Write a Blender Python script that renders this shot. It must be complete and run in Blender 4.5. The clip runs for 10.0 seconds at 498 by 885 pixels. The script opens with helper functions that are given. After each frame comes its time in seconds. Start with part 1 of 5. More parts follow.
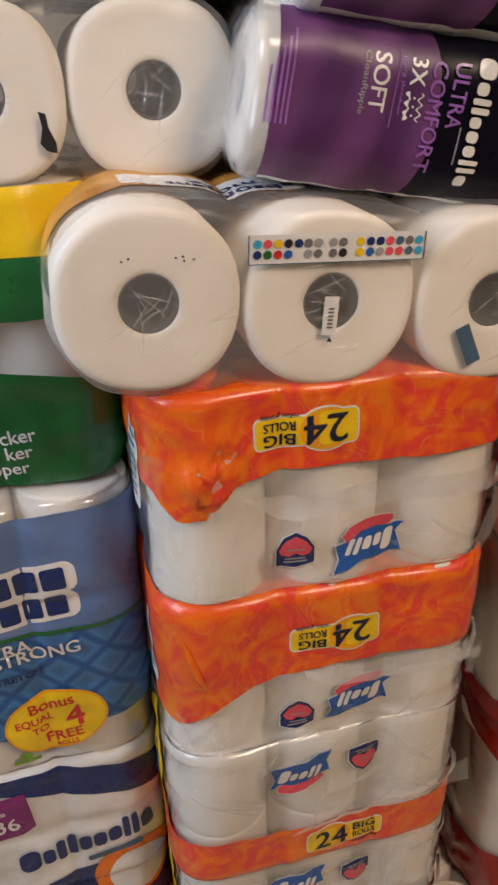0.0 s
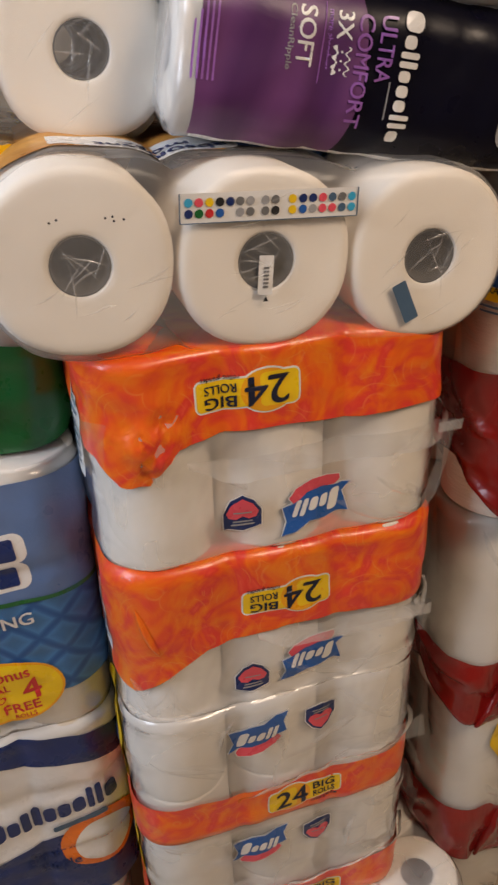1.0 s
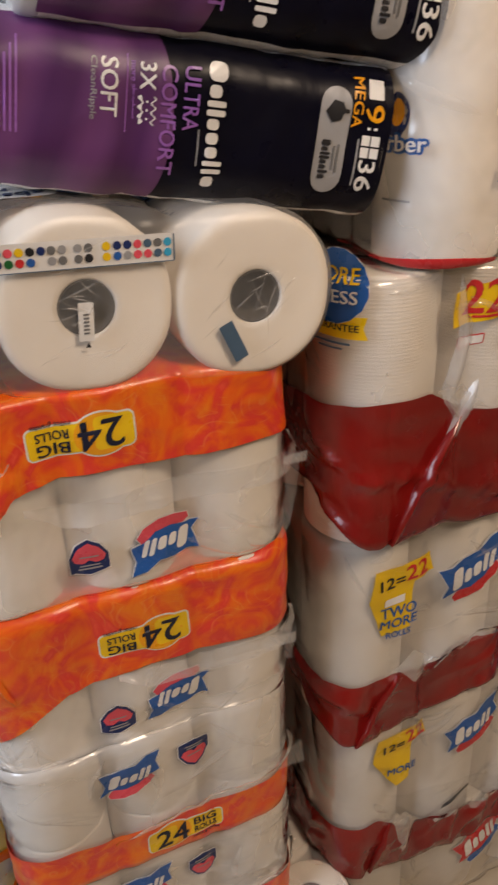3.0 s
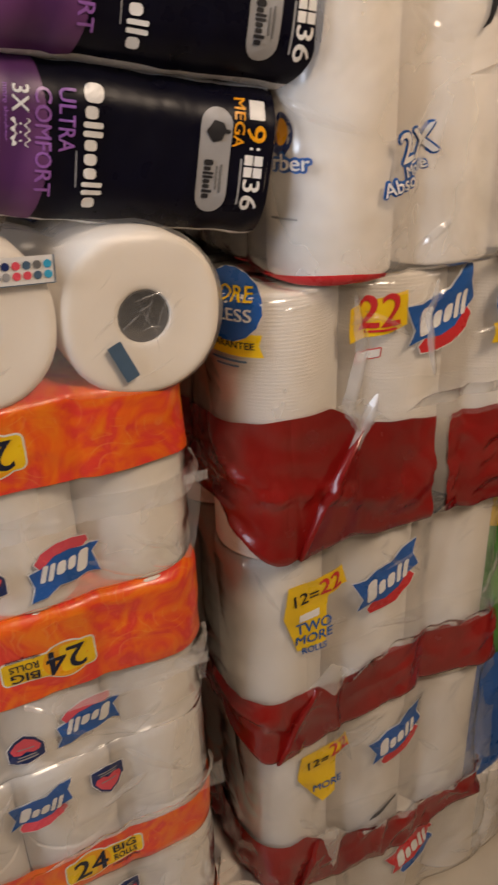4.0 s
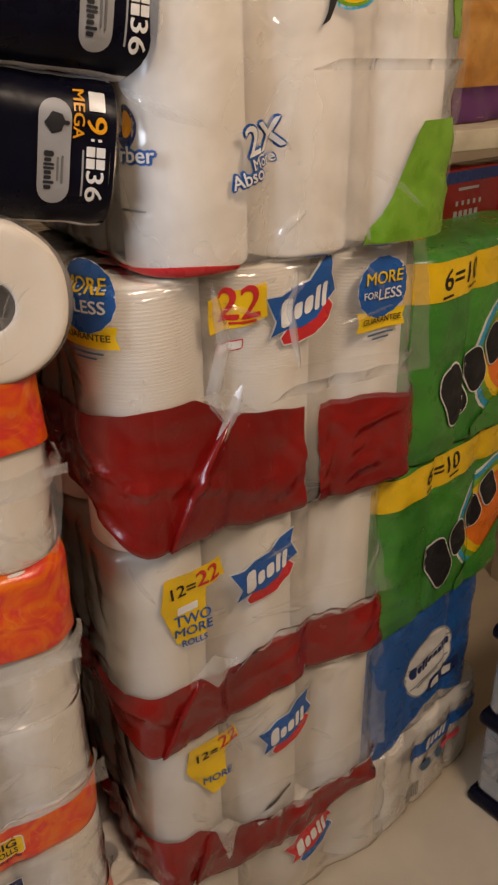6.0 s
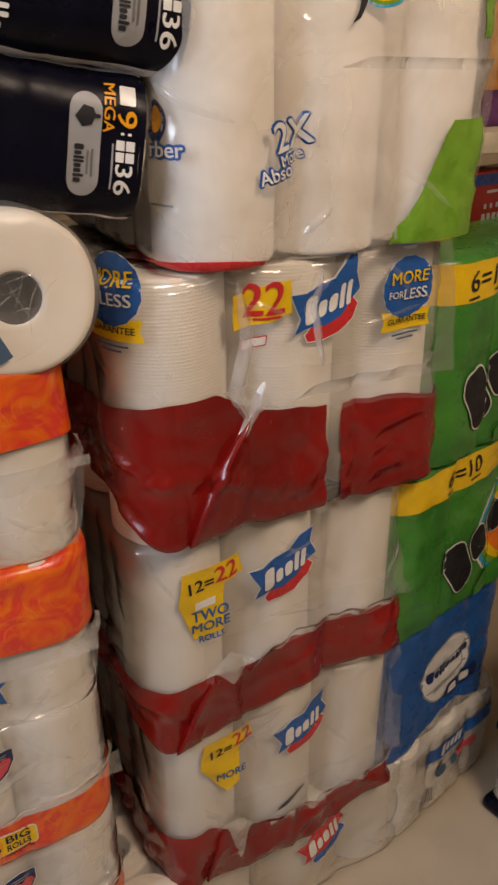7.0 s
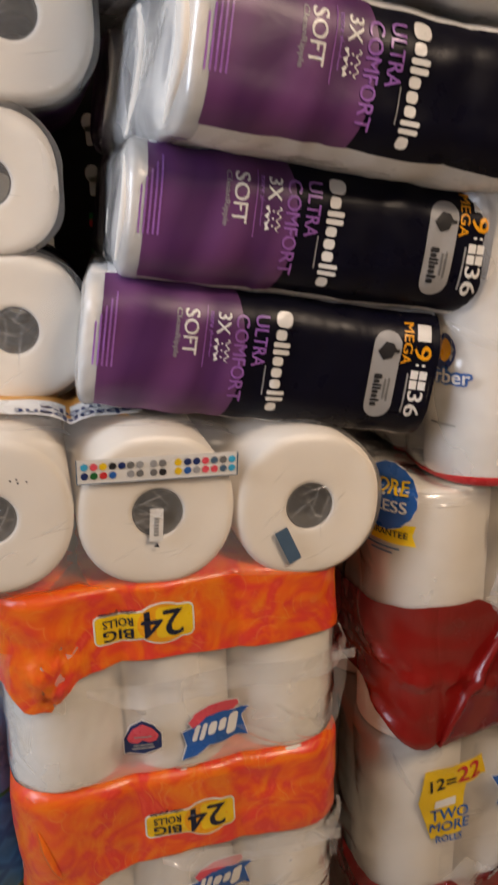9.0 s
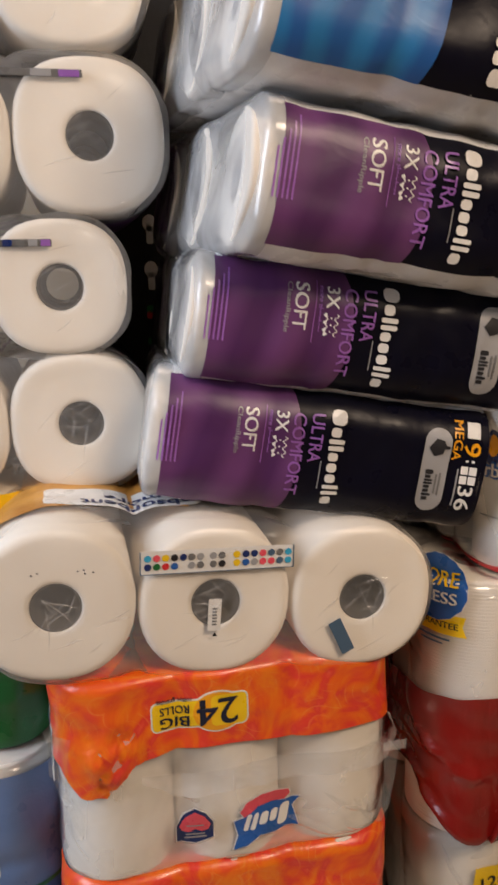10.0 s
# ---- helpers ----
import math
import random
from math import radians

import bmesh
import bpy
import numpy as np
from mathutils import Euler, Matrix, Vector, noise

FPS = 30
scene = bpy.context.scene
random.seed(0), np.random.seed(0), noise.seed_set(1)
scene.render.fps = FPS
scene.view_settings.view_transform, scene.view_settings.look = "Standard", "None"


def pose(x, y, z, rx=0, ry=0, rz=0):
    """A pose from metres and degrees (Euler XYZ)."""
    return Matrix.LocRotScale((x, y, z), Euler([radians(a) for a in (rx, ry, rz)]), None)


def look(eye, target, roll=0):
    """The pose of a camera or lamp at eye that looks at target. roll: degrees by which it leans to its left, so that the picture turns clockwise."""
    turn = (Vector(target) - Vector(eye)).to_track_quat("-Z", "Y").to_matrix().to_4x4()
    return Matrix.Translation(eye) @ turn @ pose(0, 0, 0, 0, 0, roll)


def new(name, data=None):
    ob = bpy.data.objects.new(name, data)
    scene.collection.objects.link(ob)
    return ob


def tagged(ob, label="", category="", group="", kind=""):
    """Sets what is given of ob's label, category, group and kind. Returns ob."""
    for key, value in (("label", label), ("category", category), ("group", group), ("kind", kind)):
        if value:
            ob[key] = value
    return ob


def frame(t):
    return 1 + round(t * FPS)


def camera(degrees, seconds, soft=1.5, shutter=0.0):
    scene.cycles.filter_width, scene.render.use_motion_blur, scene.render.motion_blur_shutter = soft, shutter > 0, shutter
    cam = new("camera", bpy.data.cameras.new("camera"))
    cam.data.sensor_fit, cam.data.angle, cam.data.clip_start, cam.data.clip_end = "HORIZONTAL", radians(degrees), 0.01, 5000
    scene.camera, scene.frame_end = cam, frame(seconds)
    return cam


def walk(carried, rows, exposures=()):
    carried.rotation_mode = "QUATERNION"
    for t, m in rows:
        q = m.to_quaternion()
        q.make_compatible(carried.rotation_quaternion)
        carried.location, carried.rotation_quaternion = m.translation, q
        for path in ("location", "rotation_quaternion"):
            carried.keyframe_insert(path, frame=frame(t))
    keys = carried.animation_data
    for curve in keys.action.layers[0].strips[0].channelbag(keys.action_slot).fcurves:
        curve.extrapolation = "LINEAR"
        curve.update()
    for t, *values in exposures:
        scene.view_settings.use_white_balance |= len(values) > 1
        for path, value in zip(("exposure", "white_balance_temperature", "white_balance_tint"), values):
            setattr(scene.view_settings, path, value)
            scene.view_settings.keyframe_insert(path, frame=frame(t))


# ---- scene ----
cam = camera(35.3, 10.0, 2.4, 0.5)
METRES, EYE, TILT, LEAN, TURN = 0.46, 1.25, -27.0, 1.0, -14.0
ROWS = [
    (0.0, 0.0, 0.0, 0.0, 0.0, 0.0, -0.0),
    (0.5, 0.0294, -0.0064, -0.0031, -1.09, -0.9, 0.91),
    (1.0, 0.052, -0.0009, -0.0328, -2.15, -1.49, 1.74),
    (1.5, 0.0845, -0.0024, -0.0311, -3.2, -1.72, 2.41),
    (2.0, 0.1269, -0.0122, -0.0188, -4.33, -1.51, 3.02),
    (2.5, 0.1813, -0.0159, -0.0021, -5.49, -1.09, 3.62),
    (4.0, 0.3465, -0.0305, 0.0038, -10.35, 0.12, 6.04),
    (4.5, 0.4084, -0.0298, -0.0003, -12.05, 0.12, 6.72),
    (5.0, 0.463, -0.0425, -0.0091, -13.67, 0.06, 7.17),
    (5.5, 0.4971, -0.064, -0.0252, -14.82, -0.08, 7.37),
    (7.0, 0.4997, -0.0802, -0.0598, -13.17, 0.37, 5.94),
    (7.5, 0.4395, -0.09, -0.044, -9.92, 1.77, 4.67),
    (8.0, 0.3478, -0.1098, 0.0024, -6.37, 4.12, 3.19),
    (8.5, 0.2991, -0.1524, 0.0663, -3.09, 7.08, 1.73),
    (9.0, 0.2927, -0.1804, 0.1043, -0.8, 10.13, 0.61),
    (9.5, 0.279, -0.2212, 0.1377, 0.56, 12.83, -0.14),
    (10.0, 0.2398, -0.2567, 0.1512, 1.21, 14.71, -0.52),
]
walk(cam, [(t, pose(0, 0, EYE, TILT, LEAN, TURN) @ pose(METRES * x, METRES * y, METRES * z, 90 + pitch, roll, yaw)) for t, x, y, z, yaw, pitch, roll in ROWS])

# ---------------------------------------------------------------- light
world = bpy.data.worlds.new("room_air")
scene.world = world
world.use_nodes = True
world.node_tree.nodes["Background"].inputs[0].default_value = (1.0, 0.80, 0.62, 1)
world.node_tree.nodes["Background"].inputs[1].default_value = 0.05


def area_lamp(name, at, target, power, colour, size, size_y):
    d = bpy.data.lights.new(name, "AREA")
    d.energy, d.color, d.shape, d.size, d.size_y = power, colour, "RECTANGLE", size, size_y
    o = new(name, d)
    o.matrix_world = look(at, target)
    return o


area_lamp("ceiling_lamp_light", (0.82, -0.60, 2.33), (0.50, 0.40, 0.6), 24.3, (1.0, 0.77, 0.575), 0.5, 0.5)
area_lamp("window_light", (-1.52, 0.28, 1.85), (0.25, 0.6, 1.50), 30, (0.74, 0.83, 1.0), 0.8, 1.0)


# ---------------------------------------------------------------- materials
def nodes_of(name):
    m = bpy.data.materials.new(name)
    m.use_nodes = True
    t = m.node_tree
    return m, t, t.nodes, t.links, t.nodes["Principled BSDF"]


def add_noise(t, scale, detail=4.0, distortion=0.0, stretch=None):
    co = t.nodes.new("ShaderNodeTexCoord")
    n = t.nodes.new("ShaderNodeTexNoise")
    n.inputs["Scale"].default_value, n.inputs["Detail"].default_value = scale, detail
    n.inputs["Distortion"].default_value = distortion
    src = co.outputs["Object"]
    if stretch:
        mp = t.nodes.new("ShaderNodeMapping")
        mp.inputs["Scale"].default_value = stretch
        t.links.new(src, mp.inputs["Vector"])
        src = mp.outputs["Vector"]
    t.links.new(src, n.inputs["Vector"])
    return n.outputs["Fac"]


def ramp(t, fac, stops):
    r = t.nodes.new("ShaderNodeValToRGB")
    el = r.color_ramp.elements
    while len(el) < len(stops):
        el.new(0.5)
    for e, (p, c) in zip(el, stops):
        e.position, e.color = p, (*c, 1)
    t.links.new(fac, r.inputs["Fac"])
    return r.outputs["Color"]


def add_bump(t, height, strength, distance, normal=None):
    b = t.nodes.new("ShaderNodeBump")
    b.inputs["Strength"].default_value, b.inputs["Distance"].default_value = strength, distance
    t.links.new(height, b.inputs["Height"])
    if normal:
        t.links.new(normal, b.inputs["Normal"])
    return b.outputs["Normal"]


def ridged(t, scale, distortion, stretch=None):
    """Sharp pleats where two slopes meet."""
    sub, ab = t.nodes.new("ShaderNodeMath"), t.nodes.new("ShaderNodeMath")
    sub.operation, ab.operation = "SUBTRACT", "ABSOLUTE"
    sub.inputs[1].default_value = 0.5
    t.links.new(add_noise(t, scale, 1.0, distortion, stretch), sub.inputs[0])
    t.links.new(sub.outputs[0], ab.inputs[0])
    return ab.outputs[0]


def shade(c, k):
    return tuple(min(1, v * k) for v in c)


def plastic(name, colour, rough=0.28, second=None, scale=14, crinkle=0.35, sharp=0.0):
    """Printed packaging film: ink with slight mottling under a glossy, crinkled skin."""
    m, t, n, l, b = nodes_of(name)
    fac = add_noise(t, scale, 5, 0.6)
    l.new(ramp(t, fac, [(0.3, shade(colour, 0.86)), (0.7, second or shade(colour, 1.1))]), b.inputs["Base Color"])
    rr = ramp(t, add_noise(t, 40, 3), [(0.3, (rough * 0.75,) * 3), (0.75, (rough * 1.5,) * 3)])
    l.new(rr, b.inputs["Roughness"])
    nb = add_bump(t, add_noise(t, 22, 3, 1.2), crinkle, 0.004)
    nb = add_bump(t, add_noise(t, 90, 2, 2.0), crinkle * 0.5, 0.001, nb)
    if sharp:
        nb = add_bump(t, ridged(t, 9, 1.0, (1, 1, 0.55)), sharp, 0.020, nb)
        nb = add_bump(t, ridged(t, 30, 1.5, (1, 1, 0.4)), sharp * 0.5, 0.006, nb)
    l.new(nb, b.inputs["Normal"])
    b.inputs["Specular IOR Level"].default_value = 0.5
    return m


def swirl_plastic(name):
    """Orange printed film with pink-red clouds and thin yellow curls."""
    m, t, n, l, b = nodes_of(name)
    base = ramp(t, add_noise(t, 16, 3, 2.5), [(0.32, (0.92, 0.22, 0.008)), (0.48, (0.88, 0.12, 0.010)), (0.60, (0.80, 0.045, 0.030)), (0.72, (0.88, 0.10, 0.05))])
    co = n.new("ShaderNodeTexCoord")
    v = n.new("ShaderNodeTexVoronoi")
    v.inputs["Scale"].default_value = 26
    l.new(co.outputs["Object"], v.inputs["Vector"])
    ring = n.new("ShaderNodeMath")
    ring.operation = "MULTIPLY"
    ring.inputs[1].default_value = 34
    l.new(v.outputs["Distance"], ring.inputs[0])
    s = n.new("ShaderNodeMath")
    s.operation = "SINE"
    l.new(ring.outputs[0], s.inputs[0])
    curl = ramp(t, s.outputs[0], [(0.80, (0, 0, 0)), (0.97, (0.30, 0.30, 0.30))])
    patchy = ramp(t, add_noise(t, 30, 2), [(0.48, (0, 0, 0)), (0.60, (1, 1, 1))])
    mul = n.new("ShaderNodeMath")
    mul.operation = "MULTIPLY"
    l.new(curl, mul.inputs[0])
    l.new(patchy, mul.inputs[1])
    mix = n.new("ShaderNodeMix")
    mix.data_type = "RGBA"
    l.new(mul.outputs[0], mix.inputs["Factor"])
    l.new(base, mix.inputs["A"])
    mix.inputs["B"].default_value = (0.92, 0.36, 0.08, 1)
    l.new(mix.outputs["Result"], b.inputs["Base Color"])
    b.inputs["Roughness"].default_value = 0.34
    l.new(add_bump(t, add_noise(t, 26, 3, 1.4), 0.45, 0.004), b.inputs["Normal"])
    return m


def paper(name, ribs=0.0):
    """Soft white tissue: embossed, a little uneven; ribs: horizontal plies as on towel rolls."""
    m, t, n, l, b = nodes_of(name)
    l.new(ramp(t, add_noise(t, 9, 4), [(0.3, (0.79, 0.73, 0.645)), (0.7, (0.86, 0.805, 0.725))]), b.inputs["Base Color"])
    b.inputs["Roughness"].default_value = 0.92
    b.inputs["Specular IOR Level"].default_value = 0.15
    nb = add_bump(t, add_noise(t, 260, 2), 0.25, 0.001)
    nb = add_bump(t, add_noise(t, 70, 3), 0.22, 0.0025, nb)
    nb = add_bump(t, add_noise(t, 35, 3), 0.08, 0.003, nb)
    nb = add_bump(t, add_noise(t, 11, 2), 0.10, 0.008, nb)
    if ribs:
        co = n.new("ShaderNodeTexCoord")
        w = n.new("ShaderNodeTexWave")
        w.bands_direction = "Z"
        w.inputs["Scale"].default_value = ribs
        w.inputs["Distortion"].default_value = 0.3
        l.new(co.outputs["Object"], w.inputs["Vector"])
        nb = add_bump(t, w.outputs["Fac"], 0.24, 0.0012, nb)
    l.new(nb, b.inputs["Normal"])
    return m


def clear_film(name, gloss=0.045, haze=0.05, rough=0.13, crinkle=0.16):
    """Thin clear polythene: mostly see-through, a little milky, with crinkled gloss."""
    m = bpy.data.materials.new(name)
    m.use_nodes = True
    t = m.node_tree
    t.nodes.clear()
    out = t.nodes.new("ShaderNodeOutputMaterial")
    tr, di, gl = t.nodes.new("ShaderNodeBsdfTransparent"), t.nodes.new("ShaderNodeBsdfDiffuse"), t.nodes.new("ShaderNodeBsdfGlossy")
    tr.inputs["Color"].default_value = (0.985, 0.98, 0.97, 1)
    di.inputs["Color"].default_value = (0.82, 0.81, 0.80, 1)
    gl.inputs["Roughness"].default_value = rough
    nb = add_bump(t, ridged(t, 7, 0.6, (1.0, 1.0, 0.45)), crinkle, 0.030)
    nb = add_bump(t, ridged(t, 24, 1.2, (0.7, 0.7, 1.0)), crinkle * 0.35, 0.008, nb)
    t.links.new(nb, gl.inputs["Normal"])
    m1, m2 = t.nodes.new("ShaderNodeMixShader"), t.nodes.new("ShaderNodeMixShader")
    hz = ramp(t, add_noise(t, 7, 3, 0.8), [(0.35, (haze * 0.6,) * 3), (0.72, (haze * 1.5,) * 3)])
    t.links.new(hz, m1.inputs[0])
    t.links.new(tr.outputs[0], m1.inputs[1])
    t.links.new(di.outputs[0], m1.inputs[2])
    lw = t.nodes.new("ShaderNodeFresnel")
    lw.inputs["IOR"].default_value = 1.5
    t.links.new(nb, lw.inputs["Normal"])
    mu = t.nodes.new("ShaderNodeMath")
    mu.operation = "MULTIPLY"
    mu.inputs[1].default_value = gloss * 10
    t.links.new(lw.outputs[0], mu.inputs[0])
    t.links.new(mu.outputs[0], m2.inputs[0])
    t.links.new(m1.outputs[0], m2.inputs[1])
    t.links.new(gl.outputs[0], m2.inputs[2])
    t.links.new(m2.outputs[0], out.inputs["Surface"])
    return m


def plain(name, colour, rough=0.6, bump=0.2, scale=30, spread=0.12):
    m, t, n, l, b = nodes_of(name)
    l.new(ramp(t, add_noise(t, scale, 5), [(0.3, shade(colour, 1 - spread)), (0.7, shade(colour, 1 + spread))]), b.inputs["Base Color"])
    b.inputs["Roughness"].default_value = rough
    l.new(add_bump(t, add_noise(t, scale * 6, 3), bump, 0.002), b.inputs["Normal"])
    return m


def wave_plastic(name, dark, light, scale):
    """Purple film printed with soft overlapping ripples."""
    m, t, n, l, b = nodes_of(name)
    co = n.new("ShaderNodeTexCoord")
    w = n.new("ShaderNodeTexWave")
    w.bands_direction = "Z"
    w.inputs["Scale"].default_value, w.inputs["Distortion"].default_value = scale, 5.0
    w.inputs["Detail"].default_value, w.inputs["Detail Scale"].default_value = 1.0, 0.9
    l.new(co.outputs["Object"], w.inputs["Vector"])
    l.new(ramp(t, w.outputs["Fac"], [(0.15, dark), (0.9, light)]), b.inputs["Base Color"])
    b.inputs["Roughness"].default_value = 0.42
    l.new(add_bump(t, add_noise(t, 16, 3, 1.2), 0.2, 0.004), b.inputs["Normal"])
    return m


def diamond_plastic(name, dark, light, scale):
    """Blue film printed with a quilted lattice."""
    m, t, n, l, b = nodes_of(name)
    co = n.new("ShaderNodeTexCoord")
    facs = []
    for turn in (0.72, -0.72):
        mp = n.new("ShaderNodeMapping")
        mp.inputs["Rotation"].default_value = (0, turn, 0)
        l.new(co.outputs["Object"], mp.inputs["Vector"])
        w = n.new("ShaderNodeTexWave")
        w.bands_direction = "Z"
        w.inputs["Scale"].default_value, w.inputs["Distortion"].default_value = scale, 0.8
        l.new(mp.outputs["Vector"], w.inputs["Vector"])
        facs.append(w.outputs["Fac"])
    mn = n.new("ShaderNodeMath")
    mn.operation = "MINIMUM"
    l.new(facs[0], mn.inputs[0])
    l.new(facs[1], mn.inputs[1])
    l.new(ramp(t, mn.outputs[0], [(0.0, dark), (0.25, light), (0.8, shade(light, 0.75))]), b.inputs["Base Color"])
    b.inputs["Roughness"].default_value = 0.35
    l.new(add_bump(t, add_noise(t, 18, 3, 1.0), 0.35, 0.004), b.inputs["Normal"])
    return m


M = {
    "paper": paper("tissue_paper"),
    "towel": paper("ribbed_towel_paper", 84.0),
    "core": plain("grey_cardboard", (0.13, 0.115, 0.10), 0.9),
    # tube cardboard with the shade deep inside the core put into its colour
    "core_shade": plain("shaded_core_cardboard", (0.055, 0.05, 0.045), 0.9),
    "film": clear_film("clear_film", 0.26, 0.22, 0.17, 0.80),
    "film_white": clear_film("milky_white_film", 0.13, 0.14, 0.2, 0.4),
    "film_seam": clear_film("loose_film_seam", 0.40, 0.36, 0.12, 0.7),
    "film_end": clear_film("clear_end_film", 0.05, 0.14, 0.28, 0.75),
    "film_veil": clear_film("milky_veil_film", 0.02, 0.08, 0.18, 0.5),
    "film_streak": clear_film("milky_streak_film", 0.25, 0.16, 0.18, 0.1),
    "film_cap": clear_film("milky_cap_film", 0.12, 0.42, 0.2, 0.5),
    "film_tail": clear_film("milky_tail_film", 0.30, 0.40, 0.14, 0.7),
    "film_loose": clear_film("loose_film", 0.16, 0.12, 0.14, 0.5),
    "film_milky": clear_film("milky_film", 0.26, 0.38, 0.22, 0.75),
    "orange": swirl_plastic("orange_print"),
    "red": plastic("dark_red_film", (0.17, 0.006, 0.006), 0.2, (0.29, 0.009, 0.007), 6, 0.2, 0.55),
    "redb": plastic("bright_red_ink", (0.62, 0.03, 0.035)),
    "pink": plastic("pink_red_ink", (0.78, 0.09, 0.13)),
    "blue": plastic("royal_blue_ink", (0.02, 0.11, 0.40)),
    "navyink": plastic("dark_navy_ink", (0.006, 0.010, 0.035), 0.4),
    "navy": plastic("navy_ink", (0.012, 0.03, 0.14)),
    "yellow": plastic("yellow_ink", (0.88, 0.58, 0.012)),
    "gold": plastic("golden_yellow_ink", (0.86, 0.38, 0.012)),
    "white": plastic("white_ink", (0.80, 0.79, 0.77)),
    "whitefilm": plastic("white_film", (0.80, 0.80, 0.80), 0.3, None, 14, 0.3),
    "black": plastic("black_film", (0.003, 0.003, 0.010), 0.32, None, 14, 0.15),
    "ink": plastic("black_ink", (0.012, 0.012, 0.015), 0.5),
    "purple": wave_plastic("purple_ripple_film", (0.070, 0.015, 0.090), (0.135, 0.040, 0.160), 5.5),
    "lilac": plastic("lilac_ink", (0.32, 0.13, 0.48)),
    "magenta": plastic("plum_ink", (0.22, 0.02, 0.16)),
    "silver": plastic("silver_ink", (0.33, 0.33, 0.34), 0.4),
    "bluestripe": wave_plastic("blue_ripple_film", (0.012, 0.10, 0.35), (0.018, 0.18, 0.46), 9.0),
    "green": plastic("green_film", (0.035, 0.20, 0.03), 0.3, (0.07, 0.30, 0.035), 10),
    "dgreen": plastic("deep_green_film", (0.008, 0.13, 0.03), 0.3),
    "lime": plastic("lime_film", (0.16, 0.36, 0.02), 0.3, (0.22, 0.44, 0.04), 40),
    "quilt": diamond_plastic("blue_quilted_film", (0.02, 0.09, 0.28), (0.06, 0.20, 0.46), 9.0),
    "skyblue": plastic("pale_blue_film", (0.11, 0.20, 0.42), 0.35, (0.16, 0.25, 0.48), 8),
    "cyan": plastic("cyan_ink", (0.05, 0.40, 0.66)),
    "grey": plastic("grey_ink", (0.16, 0.16, 0.16)),
    "steel": plastic("steel_blue_ink", (0.07, 0.13, 0.21), 0.45),
    "brown": plastic("golden_brown_print", (0.50, 0.20, 0.03), 0.35, (0.75, 0.40, 0.10), 18),
    "orangeink": plastic("orange_ink", (0.86, 0.20, 0.02)),
}


M["red"].node_tree.nodes["Principled BSDF"].inputs["Coat Weight"].default_value = 0.3
M["red"].node_tree.nodes["Principled BSDF"].inputs["Coat Roughness"].default_value = 0.12
M["black"].node_tree.nodes["Principled BSDF"].inputs["Specular IOR Level"].default_value = 0.16
for key in ("orange", "dgreen", "green"):
    M[key].node_tree.nodes["Principled BSDF"].inputs["Coat Weight"].default_value = 0.25
    M[key].node_tree.nodes["Principled BSDF"].inputs["Coat Roughness"].default_value = 0.15


# ---------------------------------------------------------------- building helpers
def part(name, bm, mat, parent, label="", smooth=True):
    me = bpy.data.meshes.new(name)
    bm.to_mesh(me)
    bm.free()
    if smooth:
        for p in me.polygons:
            p.use_smooth = True
    me.materials.append(mat)
    o = new(name, me)
    o.parent = parent
    o.visible_shadow = "film" not in mat.name or "clear" not in mat.name and "loose" not in mat.name and "milky" not in mat.name
    if label:
        tagged(o, label)
    return o


def share(name, me, parent, at=(0, 0, 0), label=""):
    o = new(name, me)
    o.parent = parent
    o.location = at
    if label:
        tagged(o, label)
    return o


def thing(name, m, label, category, group="", kind=""):
    o = new(name)
    o.matrix_world = m
    o.empty_display_size = 0.03
    return tagged(o, label, category, group, kind)


def lathe(profile, n=40):
    bm = bmesh.new()
    rings = [[bm.verts.new((r * math.cos(2 * math.pi * i / n), r * math.sin(2 * math.pi * i / n), z)) for i in range(n)] for r, z in profile]
    for a, b in zip(rings, rings[1:]):
        for i in range(n):
            bm.faces.new((a[i], a[(i + 1) % n], b[(i + 1) % n], b[i]))
    return bm


def mesh_of(name, bm, mat):
    me = bpy.data.meshes.new(name)
    bm.to_mesh(me)
    bm.free()
    for p in me.polygons:
        p.use_smooth = True
    me.materials.append(mat)
    return me


ROLLS = {}


